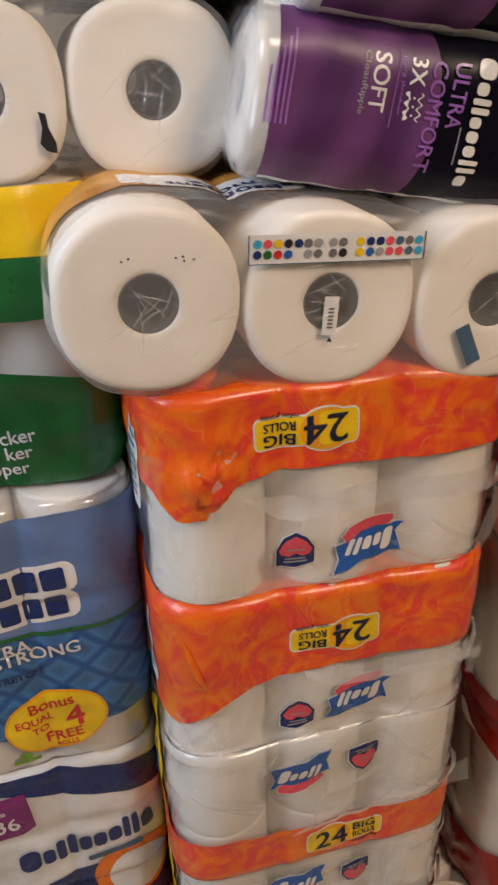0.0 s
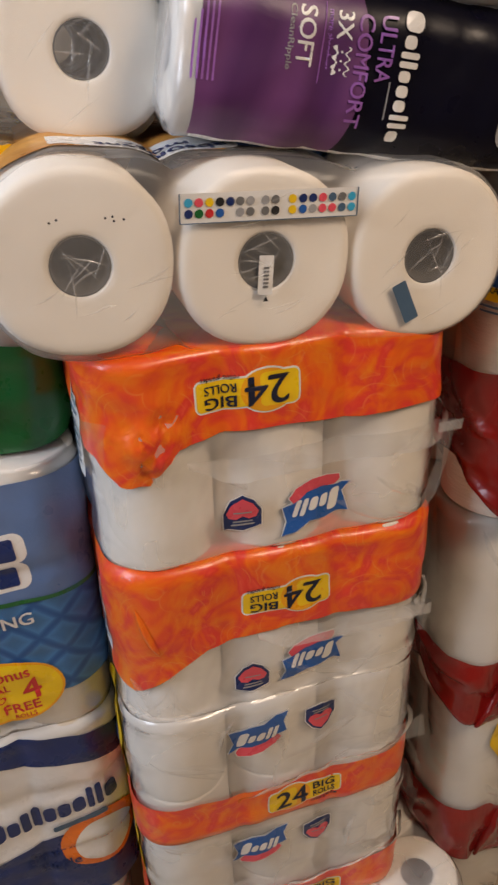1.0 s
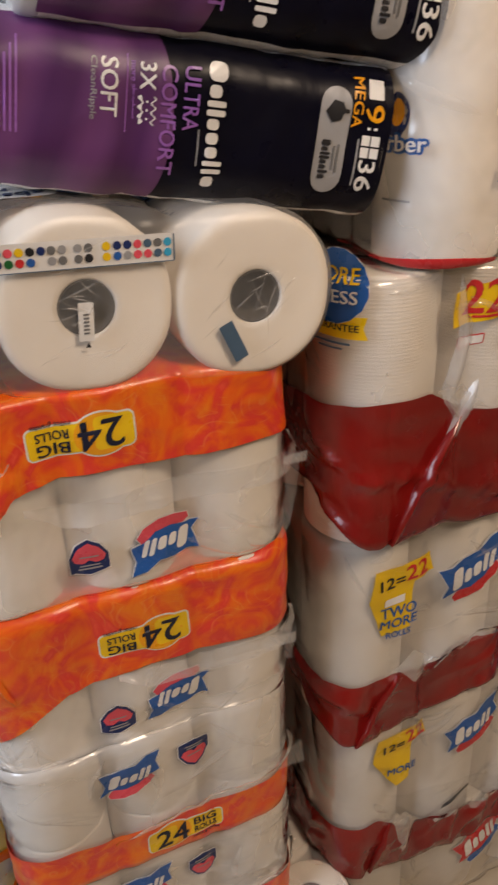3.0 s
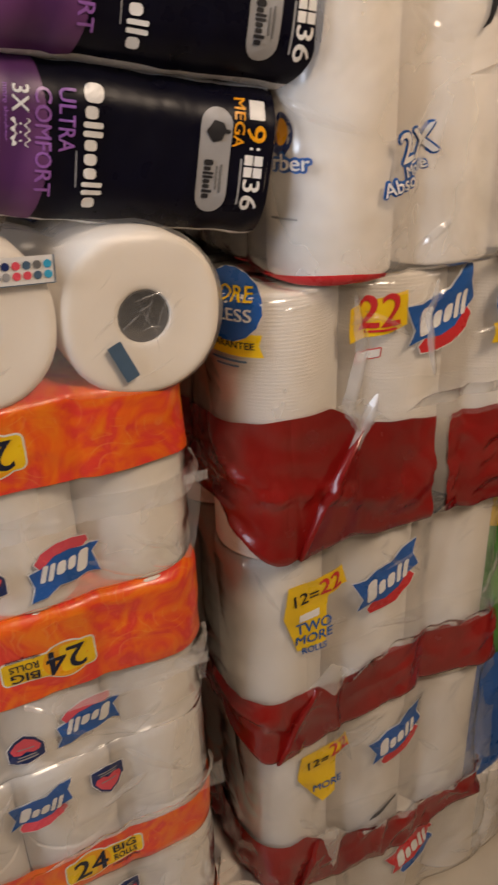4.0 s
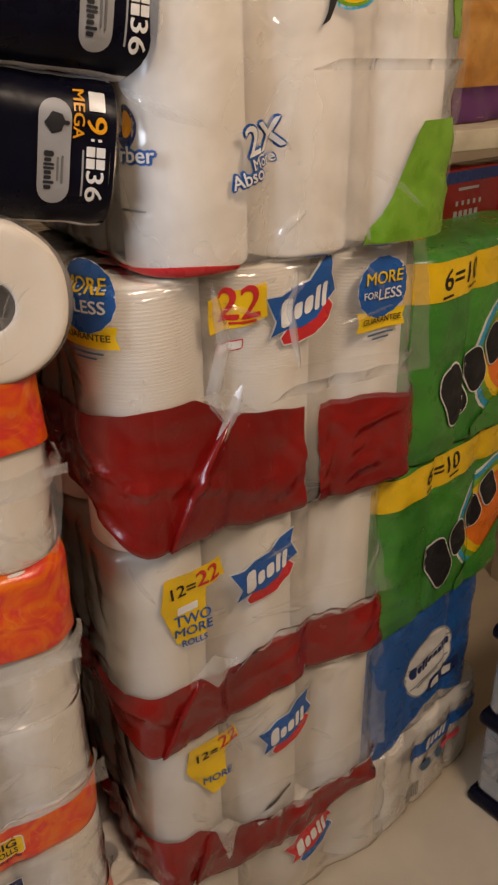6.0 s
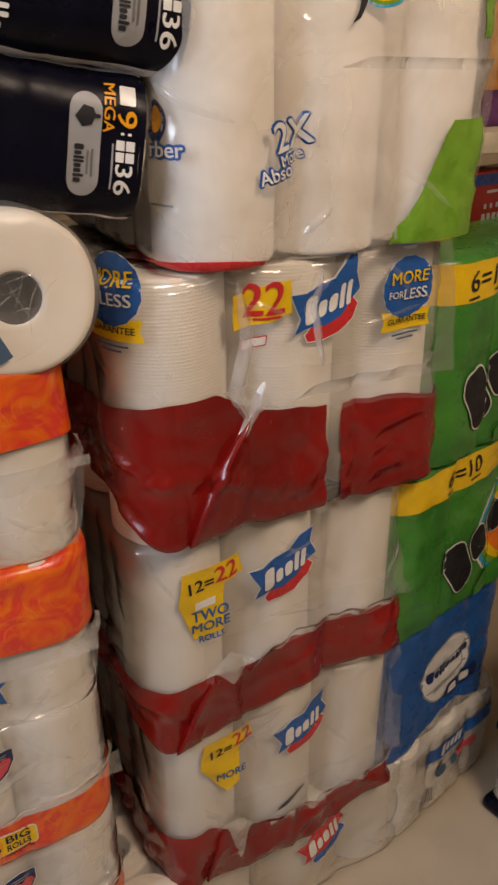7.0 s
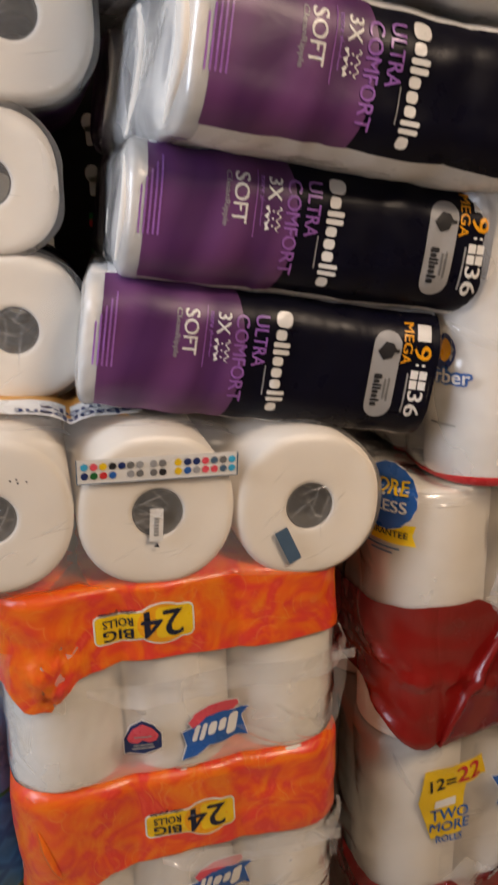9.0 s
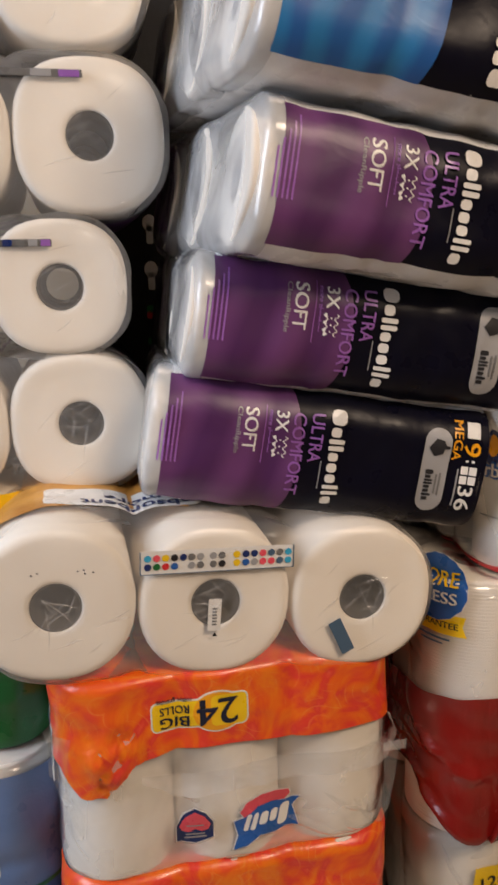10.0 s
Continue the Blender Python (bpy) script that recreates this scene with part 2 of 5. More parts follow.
def roll_meshes(r, h, mat, core, square=0.0):
    """The paper of a roll, with its rounded rim and slightly dished ends, and the cardboard tube in it."""
    key = (round(r, 4), round(h, 4), mat.name, core, square)
    if key not in ROLLS:
        e = 0.0070 if core > 0.0222 else 0.0040
        prof = [(core, 0.004), (core + 0.0004, 0.0014), (core + 0.0020, 0.0004), (core + 0.006, 0.0002), (r * 0.6, 0.0006), (r - e - 0.006, 0.0002), (r - e, 0.0)]
        prof += [(r - e + e * math.sin(a), e - e * math.cos(a)) for a in (0.4, 0.8, 1.2, 1.57)]
        top = [(a, h - b) for a, b in reversed(prof)]
        bm = lathe(prof + [(r, h * 0.3), (r * 0.996, h * 0.5), (r, h * 0.7)] + top, 44)
        for v in bm.verts:
            d = noise.noise(v.co * 22 + Vector((r * 90, h * 50, 0))) * 0.0016
            s = math.hypot(v.co.x, v.co.y)
            if s > core * 1.3:
                v.co.x *= 1 + d / s
                v.co.y *= 1 + d / s
                if v.co.z < 0.01 or v.co.z > h - 0.01:
                    v.co.z += d
            if square:
                c, n = v.co.xy / s, 2 + square
                f = (abs(c.x) ** n + abs(c.y) ** n) ** (-1 / n) - 1
                k = 1 + f * min(1.0, max(0.0, (s - core) / (r - core)))
                v.co.x, v.co.y = v.co.x * k, v.co.y * k
        # tube takes the darkened colour that stands for shade in the hole
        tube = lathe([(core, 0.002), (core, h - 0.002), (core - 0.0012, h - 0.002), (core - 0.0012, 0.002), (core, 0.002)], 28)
        ROLLS[key] = mesh_of("roll", bm, mat), mesh_of("core_tube", tube, M["core_shade"])
    return ROLLS[key]


class Skin:
    """The wrapping of an upright pack of nx by ny rolls: a rounded box, drawn in between the rolls,
    with crinkles. u runs round it from the middle of the front (to the right), v up."""

    def __init__(self, nx, ny, nz, r, h, seed=0, dip=0.006, pinch=0.004, crumple=0.0022, rc=0.85, bulge=None, shear=0.0, hem=None):
        self.shear, self.hem = shear, hem
        self.w, self.d, self.h, self.r, self.nz, self.h1 = nx * 2 * r, ny * 2 * r, nz * h, r, nz, h
        self.rc, self.dip, self.pinch, self.crumple, self.seed, self.bulge = r * rc, dip, pinch, crumple, seed, bulge
        self.a, self.b, self.q = self.w / 2 - self.rc, self.d / 2 - self.rc, self.rc * math.pi / 2
        self.per = 4 * (self.a + self.b + self.q)

    def plan(self, u):
        half = self.per / 2
        u = (u + half) % self.per - half
        sgn, s = (1 if u >= 0 else -1), abs(u)
        a, b, q, rc = self.a, self.b, self.q, self.rc
        lane = None
        if s <= a:
            x, y, nx, ny = s, -self.d / 2, 0, -1
            lane = (sgn * s + self.w / 2) / (2 * self.r)
        elif s <= a + q:
            t = (s - a) / rc
            x, y, nx, ny = a + rc * math.sin(t), -b - rc * math.cos(t), math.sin(t), -math.cos(t)
        elif s <= a + q + 2 * b:
            x, y, nx, ny = self.w / 2, s - a - q - b, 1, 0
            lane = (y + self.d / 2) / (2 * self.r)
        elif s <= a + 2 * q + 2 * b:
            t = (s - a - q - 2 * b) / rc
            x, y, nx, ny = a + rc * math.cos(t), b + rc * math.sin(t), math.cos(t), math.sin(t)
        else:
            x, y, nx, ny = max(0.0, half - s), self.d / 2, 0, 1
            lane = (sgn * x + self.w / 2) / (2 * self.r)
        valley = 0 if lane is None else abs(2 * (lane % 1) - 1) ** 5
        return sgn * x, y, sgn * nx, ny, valley

    def at(self, u, v, off=0.0):
        x, y, nx, ny, valley = self.plan(u)
        e, t = 0.008, min(v, self.h - v)
        d = 0.0035 + off - self.dip * valley
        if t < e:
            d -= e - math.sqrt(max(0.0, e * e - (e - max(t, 0)) ** 2))
        k = v / self.h1
        if 0.3 < k < self.nz - 0.3:
            d -= self.pinch * abs(2 * (k % 1) - 1) ** 8
        p = Vector((x, y, v))
        o = Vector((self.seed * 3.7, self.seed * 1.3, 0))
        d += self.crumple * (noise.noise(p * 13 + o) + 0.6 * noise.noise(Vector((x * 34, y * 34, v * 20)) + o))
        d += self.crumple * 0.7 * (1 - abs(noise.noise(Vector((x * 16 + v * 11, y * 16, v * 26)) + o)) * 2.5)
        if self.bulge:
            d += self.bulge(u, v)
        z = v - self.shear * (y + self.d / 2)
        if self.hem and v < self.h * 0.45:
            z += self.hem(u) * (1 - v / (self.h * 0.45))
        return Vector((x + nx * d, y + ny * d, z))

    def sheet(self, u0, u1, lo, hi, off=0.0, step=0.006):
        """A stretch of the wrapping between the heights lo and hi (numbers, or functions of u)."""
        f0 = lo if callable(lo) else (lambda u: lo)
        f1 = hi if callable(hi) else (lambda u: hi)
        nu = max(2, int((u1 - u0) / step))
        top = max(f1(u0), f1((u0 + u1) / 2), f1(u1)) - min(f0(u0), f0((u0 + u1) / 2), f0(u1))
        nv = max(2, int(top / (step * 1.2)))
        bm = bmesh.new()
        g = []
        for i in range(nu + 1):
            u = u0 + (u1 - u0) * i / nu
            a, b = f0(u), f1(u)
            g.append([bm.verts.new(self.at(u, a + (b - a) * j / nv, off)) for j in range(nv + 1)])
        for i in range(nu):
            for j in range(nv):
                bm.faces.new((g[i][j], g[i + 1][j], g[i + 1][j + 1], g[i][j + 1]))
        return bm

    def whole(self, off=0.0, step=0.008, lo=0.0, hi=None, caps=True):
        """The wrapping all round, with its gathered top and base."""
        f1 = hi if callable(hi) else (lambda u: self.h if hi is None else hi)
        nu, nv = int(self.per / step), max(6, int((f1(0) - lo) / step))
        us = [-self.per / 2 + self.per * i / nu for i in range(nu)]
        bm = bmesh.new()
        g = [[bm.verts.new(self.at(u, lo + (f1(u) - lo) * j / nv, off)) for u in us] for j in range(nv + 1)]
        for j in range(nv):
            for i in range(nu):
                bm.faces.new((g[j][i], g[j][(i + 1) % nu], g[j + 1][(i + 1) % nu], g[j + 1][i]))
        if caps:
            for ring, z, up in ((g[0], lo - off, -1), (g[-1], self.h + off, 1))[:1 if caps == "base" else 2]:
                prev = ring
                for k in (0.8, 0.5, 0.2):
                    cur = []
                    for v in ring:
                        c = Vector((v.co.x * k, v.co.y * k, z - self.shear * (v.co.y * k + self.d / 2)))
                        c.z += up * (0.0022 + 0.0016 * noise.noise(c * 24 + Vector((self.seed, 0, 7))))
                        cur.append(bm.verts.new(c))
                    for i in range(nu):
                        q = (prev[i], prev[(i + 1) % nu], cur[(i + 1) % nu], cur[i])
                        bm.faces.new(q if up > 0 else q[::-1])
                    prev = cur
                bm.faces.new(prev if up > 0 else prev[::-1])
        return bm

    def panel(self, left, right, lo, hi, lift, nu=26, nv=22):
        """A fold of the wrapping that laps over it: its free edge runs along left(k), k from 0 at its foot to 1, and stands proud by lift."""
        bm = bmesh.new()
        g = []
        for j in range(nv + 1):
            k = j / nv
            row = []
            for i in range(-1, nu + 1):
                f = max(0, i) / nu
                u = left(k) + (right - left(k)) * f * (0.4 + 0.6 * f)
                a, b = lo(u), hi(u)
                off = 0.0034 + lift * math.exp(-(u - left(k)) / 0.024) * math.sin(math.pi * (0.12 + 0.8 * k))
                row.append(bm.verts.new(self.at(u, a + (b - a) * k, 0.0022 if i < 0 else off)))
            g.append(row)
        for j in range(nv):
            for i in range(nu + 1):
                bm.faces.new((g[j][i], g[j][i + 1], g[j + 1][i + 1], g[j + 1][i]))
        return bm

    def drape(self, bm, u, v, off, turn=0.0, size=1.0):
        """Lays a flat drawing (x to the right, y up) on the wrapping round (u, v)."""
        c, s = math.cos(math.radians(turn)), math.sin(math.radians(turn))
        for w in bm.verts:
            x, y = w.co.x * size, w.co.y * size
            w.co = Vector((u + c * x - s * y, v + s * x + c * y, w.co.z))
        bmesh.ops.remove_doubles(bm, verts=bm.verts[:], dist=1e-6)
        for _ in range(6):
            long = [e for e in bm.edges if e.calc_length() > 0.007]
            if not long:
                break
            bmesh.ops.subdivide_edges(bm, edges=long, cuts=1)
            bmesh.ops.triangulate(bm, faces=[f for f in bm.faces if len(f.verts) > 3])
        for w in bm.verts:
            w.co = self.at(w.co.x, w.co.y, off + w.co.z)
        return bm


# flat drawings
def polys(*loops):
    bm = bmesh.new()
    for lp in loops:
        f = bm.faces.new([bm.verts.new((x, y, 0)) for x, y in lp])
        bmesh.ops.triangulate(bm, faces=[f])
    for f in bm.faces:
        f.normal_update()
        if f.normal.z < 0:
            f.normal_flip()
    return bm


def pieces(*loops):
    return [polys(lp) for lp in loops]


def rrect(w, h, r, cx=0, cy=0, n=5):
    out = []
    for sx, sy, a0 in ((1, 1, 0), (-1, 1, 90), (-1, -1, 180), (1, -1, 270)):
        for i in range(n + 1):
            a = math.radians(a0 + 90 * i / n)
            out.append((cx + sx * (w / 2 - r) + r * math.cos(a), cy + sy * (h / 2 - r) + r * math.sin(a)))
    return out


def oval(w, h, cx=0, cy=0, n=32):
    return [(cx + w / 2 * math.cos(2 * math.pi * i / n), cy + h / 2 * math.sin(2 * math.pi * i / n)) for i in range(n)]


def grown(loop, d):
    """The loop pushed outwards by d."""
    n = len(loop)
    area = sum(loop[i][0] * loop[(i + 1) % n][1] - loop[(i + 1) % n][0] * loop[i][1] for i in range(n))
    sg = 1 if area > 0 else -1
    out = []
    for i in range(n):
        a, b, c = Vector(loop[i - 1]), Vector(loop[i]), Vector(loop[(i + 1) % n])
        n1, n2 = (b - a).normalized(), (c - b).normalized()
        m = Vector((n1.y + n2.y, -n1.x - n2.x)) * sg
        m = m.normalized() if m.length > 1e-5 else Vector((n1.y, -n1.x)) * sg
        out.append((b.x + m.x * d, b.y + m.y * d))
    return out


def slant(loop, k):
    return [(x + k * y, y) for x, y in loop]


def arch(loop, k):
    return [(x, y + k * x * x) for x, y in loop]


WORDS = {}


def words(body, size, bold=0.0, align="CENTER", spacing=1.0):
    """Lettering as a flat drawing."""
    key = (body, size, bold, align, spacing)
    if key not in WORDS:
        cu = bpy.data.curves.new("lettering", "FONT")
        cu.body, cu.size, cu.align_x, cu.align_y, cu.resolution_u = body, size, align, "CENTER", 3
        cu.space_character = spacing
        ob = new("lettering", cu)
        deps = bpy.context.evaluated_depsgraph_get()
        me = bpy.data.meshes.new_from_object(ob.evaluated_get(deps))
        bpy.data.objects.remove(ob)
        WORDS[key] = me
    bm = bmesh.new()
    bm.from_mesh(WORDS[key])
    bmesh.ops.triangulate(bm, faces=bm.faces[:])
    if bold:
        # heavier strokes: the same letters again, a hair to either side and under one another
        d = min(bold, size * 0.018)
        first = bm.verts[:] + bm.edges[:] + bm.faces[:]
        for k, (dx, dy) in enumerate(((-d, -d * 0.6), (d, d * 0.6))):
            got = bmesh.ops.duplicate(bm, geom=first)["geom"]
            for v in got:
                if isinstance(v, bmesh.types.BMVert):
                    v.co += Vector((dx, dy, -0.00014 * (k + 1)))
    return bm


def fitted(body, w, h):
    """Lettering stretched to a width and a height."""
    bm = words(body, 0.03, 0.0009)
    x0, x1 = min(v.co.x for v in bm.verts), max(v.co.x for v in bm.verts)
    y0, y1 = min(v.co.y for v in bm.verts), max(v.co.y for v in bm.verts)
    for v in bm.verts:
        v.co.x, v.co.y = (v.co.x - (x0 + x1) / 2) * w / (x1 - x0), (v.co.y - (y0 + y1) / 2) * h / (y1 - y0)
    return bm


def halo(body, size, d):
    """The broad edge round a word: its letters set again and again about their place."""
    out = bmesh.new()
    for k in range(8):
        one = words(body, size)
        for v in one.verts:
            v.co += Vector((d * math.cos(k * 0.785), d * math.sin(k * 0.785), -0.00006 * k))
        me = bpy.data.meshes.new("edge")
        one.to_mesh(me)
        one.free()
        out.from_mesh(me)
        bpy.data.meshes.remove(me)
    return out


def bars(widths, h, gap, slope=0.0, soft=0.4):
    """A row of plain rounded bars that stands for lettering."""
    total, loops, x = sum(w for w, _ in widths) + gap * (len(widths) - 1), [], 0
    for w, k in widths:
        loops.append(slant(rrect(w, h * k, min(w, h * k) * soft, x + w / 2 - total / 2, h * (k - 1) * 0.3), slope))
        x += w + gap
    return [polys(lp) for lp in loops]


def art(pack, skin, name, bm, mat, u, v, level=1, turn=0.0, size=1.0, label=""):
    if isinstance(bm, list):
        for one in bm:
            art(pack, skin, name, one, mat, u, v, level, turn, size, label)
        return
    part(name, skin.drape(bm, u, v, 0.0006 + 0.0005 * level, turn, size), M[mat], pack, label, smooth=True)


def fill_rolls(pack, nx, ny, nz, r, h, mat="paper", core=0.0215, keep=None, shear=0.0, square=0.0, z0=0.0):
    me, tube = roll_meshes(r * 0.988, h * 0.996, M[mat], core, square)
    for k in range(nz):
        for j in range(ny):
            for i in range(nx):
                if keep and not keep(i, j, k):
                    continue
                at = ((i - (nx - 1) / 2) * 2 * r, (j - (ny - 1) / 2) * 2 * r, z0 + k * h + h * 0.002 - shear * (j + 0.5) * 2 * r)
                o = share("roll", me, pack, at)
                o.rotation_euler = (0, 0, random.choice((0, 1.5708, 3.1416)) if square else random.uniform(0, 6.28))
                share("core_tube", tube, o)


def seam(pack, skin, u0, u1, v, height, mat="film_seam", lift=0.003, name="film_seam", fn=None, out=0.0):
    """A welded ridge of loose film along the wrapping; out: how far it stands off at its upper edge."""
    bm = bmesh.new()
    n, prev = max(6, int((u1 - u0) / 0.005)), None
    for i in range(n + 1):
        u = u0 + (u1 - u0) * i / n
        vv = v + (fn(u) if fn else 0)
        w = 0.0025 * noise.noise(Vector((u * 60, v * 30, skin.seed)))
        thin = min(1.0, 0.15 + 7 * i / n, 0.15 + 7 * (n - i) / n)
        col = [bm.verts.new(skin.at(u, vv + height * thin * k, lift + w * (1 + k) + out * k * k)) for k in (0, 0.25, 0.5, 0.75, 1.0)]
        if prev:
            for a in range(4):
                bm.faces.new((prev[a], col[a], col[a + 1], prev[a + 1]))
        prev = col
    part(name, bm, M[mat], pack, "crinkled clear film seam")


def pleat(pack, skin, path, width=0.010, out=0.006, mat="film_seam", n=14):
    """A crease of film standing proud along a line of (u, v) on the wrapping."""
    bm, prev = bmesh.new(), None
    for i in range(n + 1):
        t = i / n * (len(path) - 1)
        k = min(len(path) - 2, int(t))
        (u0, v0), (u1, v1) = path[k], path[k + 1]
        u, v = u0 + (u1 - u0) * (t - k), v0 + (v1 - v0) * (t - k)
        s = math.sin(math.pi * i / n) ** 0.6
        ln = math.hypot(u1 - u0, v1 - v0)
        du, dv = -(v1 - v0) / ln * width * s, (u1 - u0) / ln * width * s
        w = 0.002 * noise.noise(Vector((u * 70, v * 70, skin.seed)))
        col = [bm.verts.new(skin.at(u + du * a, min(max(v + dv * a, 0.002), skin.h - 0.002), 0.0014 + (out * s + w) * h)) for a, h in ((-1, 0), (-0.4, 0.55), (0, 1.0), (0.45, 0.4), (1, 0))]
        if prev:
            for a in range(4):
                bm.faces.new((prev[a], col[a], col[a + 1], prev[a + 1]))
        prev = col
    part("film_pleat", bm, M[mat], pack, "raised pleat in the film")


def pleats(pack, skin, count, u0, u1, v0, v1, seed):
    """Chance creases, each over a short stretch."""
    rnd = random.Random(seed)
    for _ in range(count):
        u, v, a, ln = rnd.uniform(u0, u1), rnd.uniform(v0, v1), rnd.uniform(-1.2, 1.2) + 1.57 * rnd.choice((0, 1)), rnd.uniform(0.03, 0.10)
        e = (u + math.cos(a) * ln, min(max(v + math.sin(a) * ln, v0), v1))
        if abs(e[1] - v) + abs(e[0] - u) < 0.02:
            continue
        m = ((u + e[0]) / 2 + rnd.uniform(-0.008, 0.008), (v + e[1]) / 2)
        pleat(pack, skin, [(u, v), m, e], rnd.uniform(0.003, 0.006), rnd.uniform(0.0015, 0.0035), "film_loose", 10)


def fin(name, pts_a, pts_b, mat, parent, label="", ripple=0.004, n=18):
    """A free sheet of film between two lines of points, rippled."""
    def along(pts, t):
        k = min(len(pts) - 2, int(t * (len(pts) - 1)))
        f = t * (len(pts) - 1) - k
        return Vector(pts[k]).lerp(Vector(pts[k + 1]), f)
    bm = bmesh.new()
    g = []
    for i in range(n + 1):
        a, b = along(pts_a, i / n), along(pts_b, i / n)
        row = []
        for j in range(7):
            p = a.lerp(b, j / 6)
            p += Vector((0, 1, 0.3)) * ripple * noise.noise(p * 45) * (0.3 + j / 6)
            row.append(bm.verts.new(p))
        g.append(row)
    for i in range(n):
        for j in range(6):
            bm.faces.new((g[i][j], g[i + 1][j], g[i + 1][j + 1], g[i][j + 1]))
    return part(name, bm, M[mat], parent, label)


def box(w, d, h, bev=0.004, at=(0, 0, 0), seg=2):
    bm = bmesh.new()
    bmesh.ops.create_cube(bm, size=1)
    for v in bm.verts:
        v.co = Vector((v.co.x * w + at[0], v.co.y * d + at[1], v.co.z * h + h / 2 + at[2]))
    if bev:
        bmesh.ops.bevel(bm, geom=bm.edges[:], offset=bev, segments=seg, affect="EDGES", profile=0.6)
    return bm


def bend(*pts):
    """A line through (u, v) points."""
    us, vs = [p[0] for p in pts], [p[1] for p in pts]
    return lambda u: float(np.interp(u, us, vs))


def wob(k, amp, seed):
    return lambda u: amp * noise.noise(Vector((u * k, seed, 0.5)))

# ---------------------------------------------------------------- the room
def slab(name, lo, hi, mat, label):
    c = [(a + b) / 2 for a, b in zip(lo, hi)]
    bm = box(hi[0] - lo[0], hi[1] - lo[1], hi[2] - lo[2], 0, (c[0], c[1], lo[2]))
    return tagged(part(name, bm, mat, None, label, False), "", name.split("_")[0], "", "structure")


WALL = plain("beige_wall_paint", (0.46, 0.37, 0.26), 0.8, 0.15, 12, 0.06)
FLOOR = plain("beige_floor", (0.50, 0.42, 0.31), 0.45, 0.15, 8, 0.10)
slab("floor", (-1.6, -2.0, -0.1), (2.4, 1.25, 0.0), FLOOR, "beige vinyl floor, slightly stained")
slab("wall_north", (-1.7, 1.25, -0.1), (2.5, 1.35, 2.4), WALL, "plain beige painted wall in deep shade")
slab("wall_south", (-1.7, -2.1, -0.1), (2.5, -2.0, 2.4), WALL, "plain beige painted wall")
slab("wall_east", (2.4, -2.0, -0.1), (2.5, 1.25, 2.4), WALL, "plain beige painted wall")
slab("wall_west", (-1.7, -2.0, -0.1), (-1.6, 1.25, 2.4), WALL, "plain beige painted wall")
slab("ceiling", (-1.7, -2.1, 2.4), (2.5, 1.35, 2.5), plain("white_ceiling_paint", (0.74, 0.70, 0.64), 0.9), "plain white ceiling")


# ---------------------------------------------------------------- emblems and small print
BANNER = [(-0.036, -0.012), (-0.028, -0.004), (-0.034, 0.012), (-0.020, 0.010), (-0.008, 0.013), (0.008, 0.013), (0.022, 0.021), (0.037, 0.023), (0.031, 0.012),
          (0.035, 0.000), (0.024, -0.003), (0.010, -0.011), (-0.006, -0.013), (-0.020, -0.011)]
RIBBON = [(-0.020, -0.012), (-0.006, -0.013), (0.010, -0.010), (0.024, -0.002), (0.029, -0.008), (0.022, -0.016), (0.006, -0.022), (-0.010, -0.023), (-0.024, -0.021), (-0.026, -0.016)]


BANNER = [(x, y * 1.35 + 0.002) for x, y in BANNER]      # drawn a little taller
RIBBON = [(x, y * 1.25 + 0.0015) for x, y in RIBBON]


def emblem(pack, s, u, v, turn=0.0, size=1.0, ribbon="pink", ground="blue"):
    art(pack, s, "emblem_edge", polys(grown(BANNER, 0.0014)), "white", u, v, 1, turn, size)
    art(pack, s, "emblem_ribbon_edge", polys(grown(RIBBON, 0.0013)), "white", u, v, 1.4, turn, size)
    art(pack, s, "emblem_ribbon", polys(RIBBON), ribbon, u, v, 2.2, turn, size, "red ribbon shape")
    art(pack, s, "emblem_ground", polys(BANNER), ground, u, v, 2.8, turn, size, "blue banner shape")
    b = bars([(0.0110, 1.3), (0.0080, 0.75), (0.0090, 0.8), (0.0050, 1.15), (0.0050, 1.15)], 0.0165, 0.0022, 0.28)
    for one in b:
        for w in one.verts:
            w.co.y += 0.10 * w.co.x + 0.001
    art(pack, s, "emblem_mark", b, "white", u, v, 4, turn, size)


def heart_shield(pack, s, u, v, turn=0.0, size=1.0):
    outer = [(-0.021, 0.016), (0.0, 0.021), (0.021, 0.016), (0.021, -0.004), (0.012, -0.018), (0.0, -0.025), (-0.012, -0.018), (-0.021, -0.004)]
    heart = [(0.0, 0.002), (0.007, 0.006), (0.015, 0.004), (0.018, -0.003), (0.011, -0.014), (0.0, -0.021), (-0.011, -0.014), (-0.018, -0.003), (-0.015, 0.004), (-0.007, 0.006)]
    art(pack, s, "shield_edge", polys(grown(outer, 0.0015)), "white", u, v, 1, turn, size)
    art(pack, s, "shield", polys(outer), "navy", u, v, 2, turn, size, "navy shield shape")
    art(pack, s, "heart", polys(heart), "pink", u, v, 3, turn, size, "pink heart shape")
    art(pack, s, "small_print", pieces(rrect(0.026, 0.0022, 0.001, 0, 0.0125), rrect(0.022, 0.002, 0.001, 0, 0.0085), rrect(0.020, 0.0018, 0.0008, 0, -0.003)), "silver", u, v, 4, turn, size)


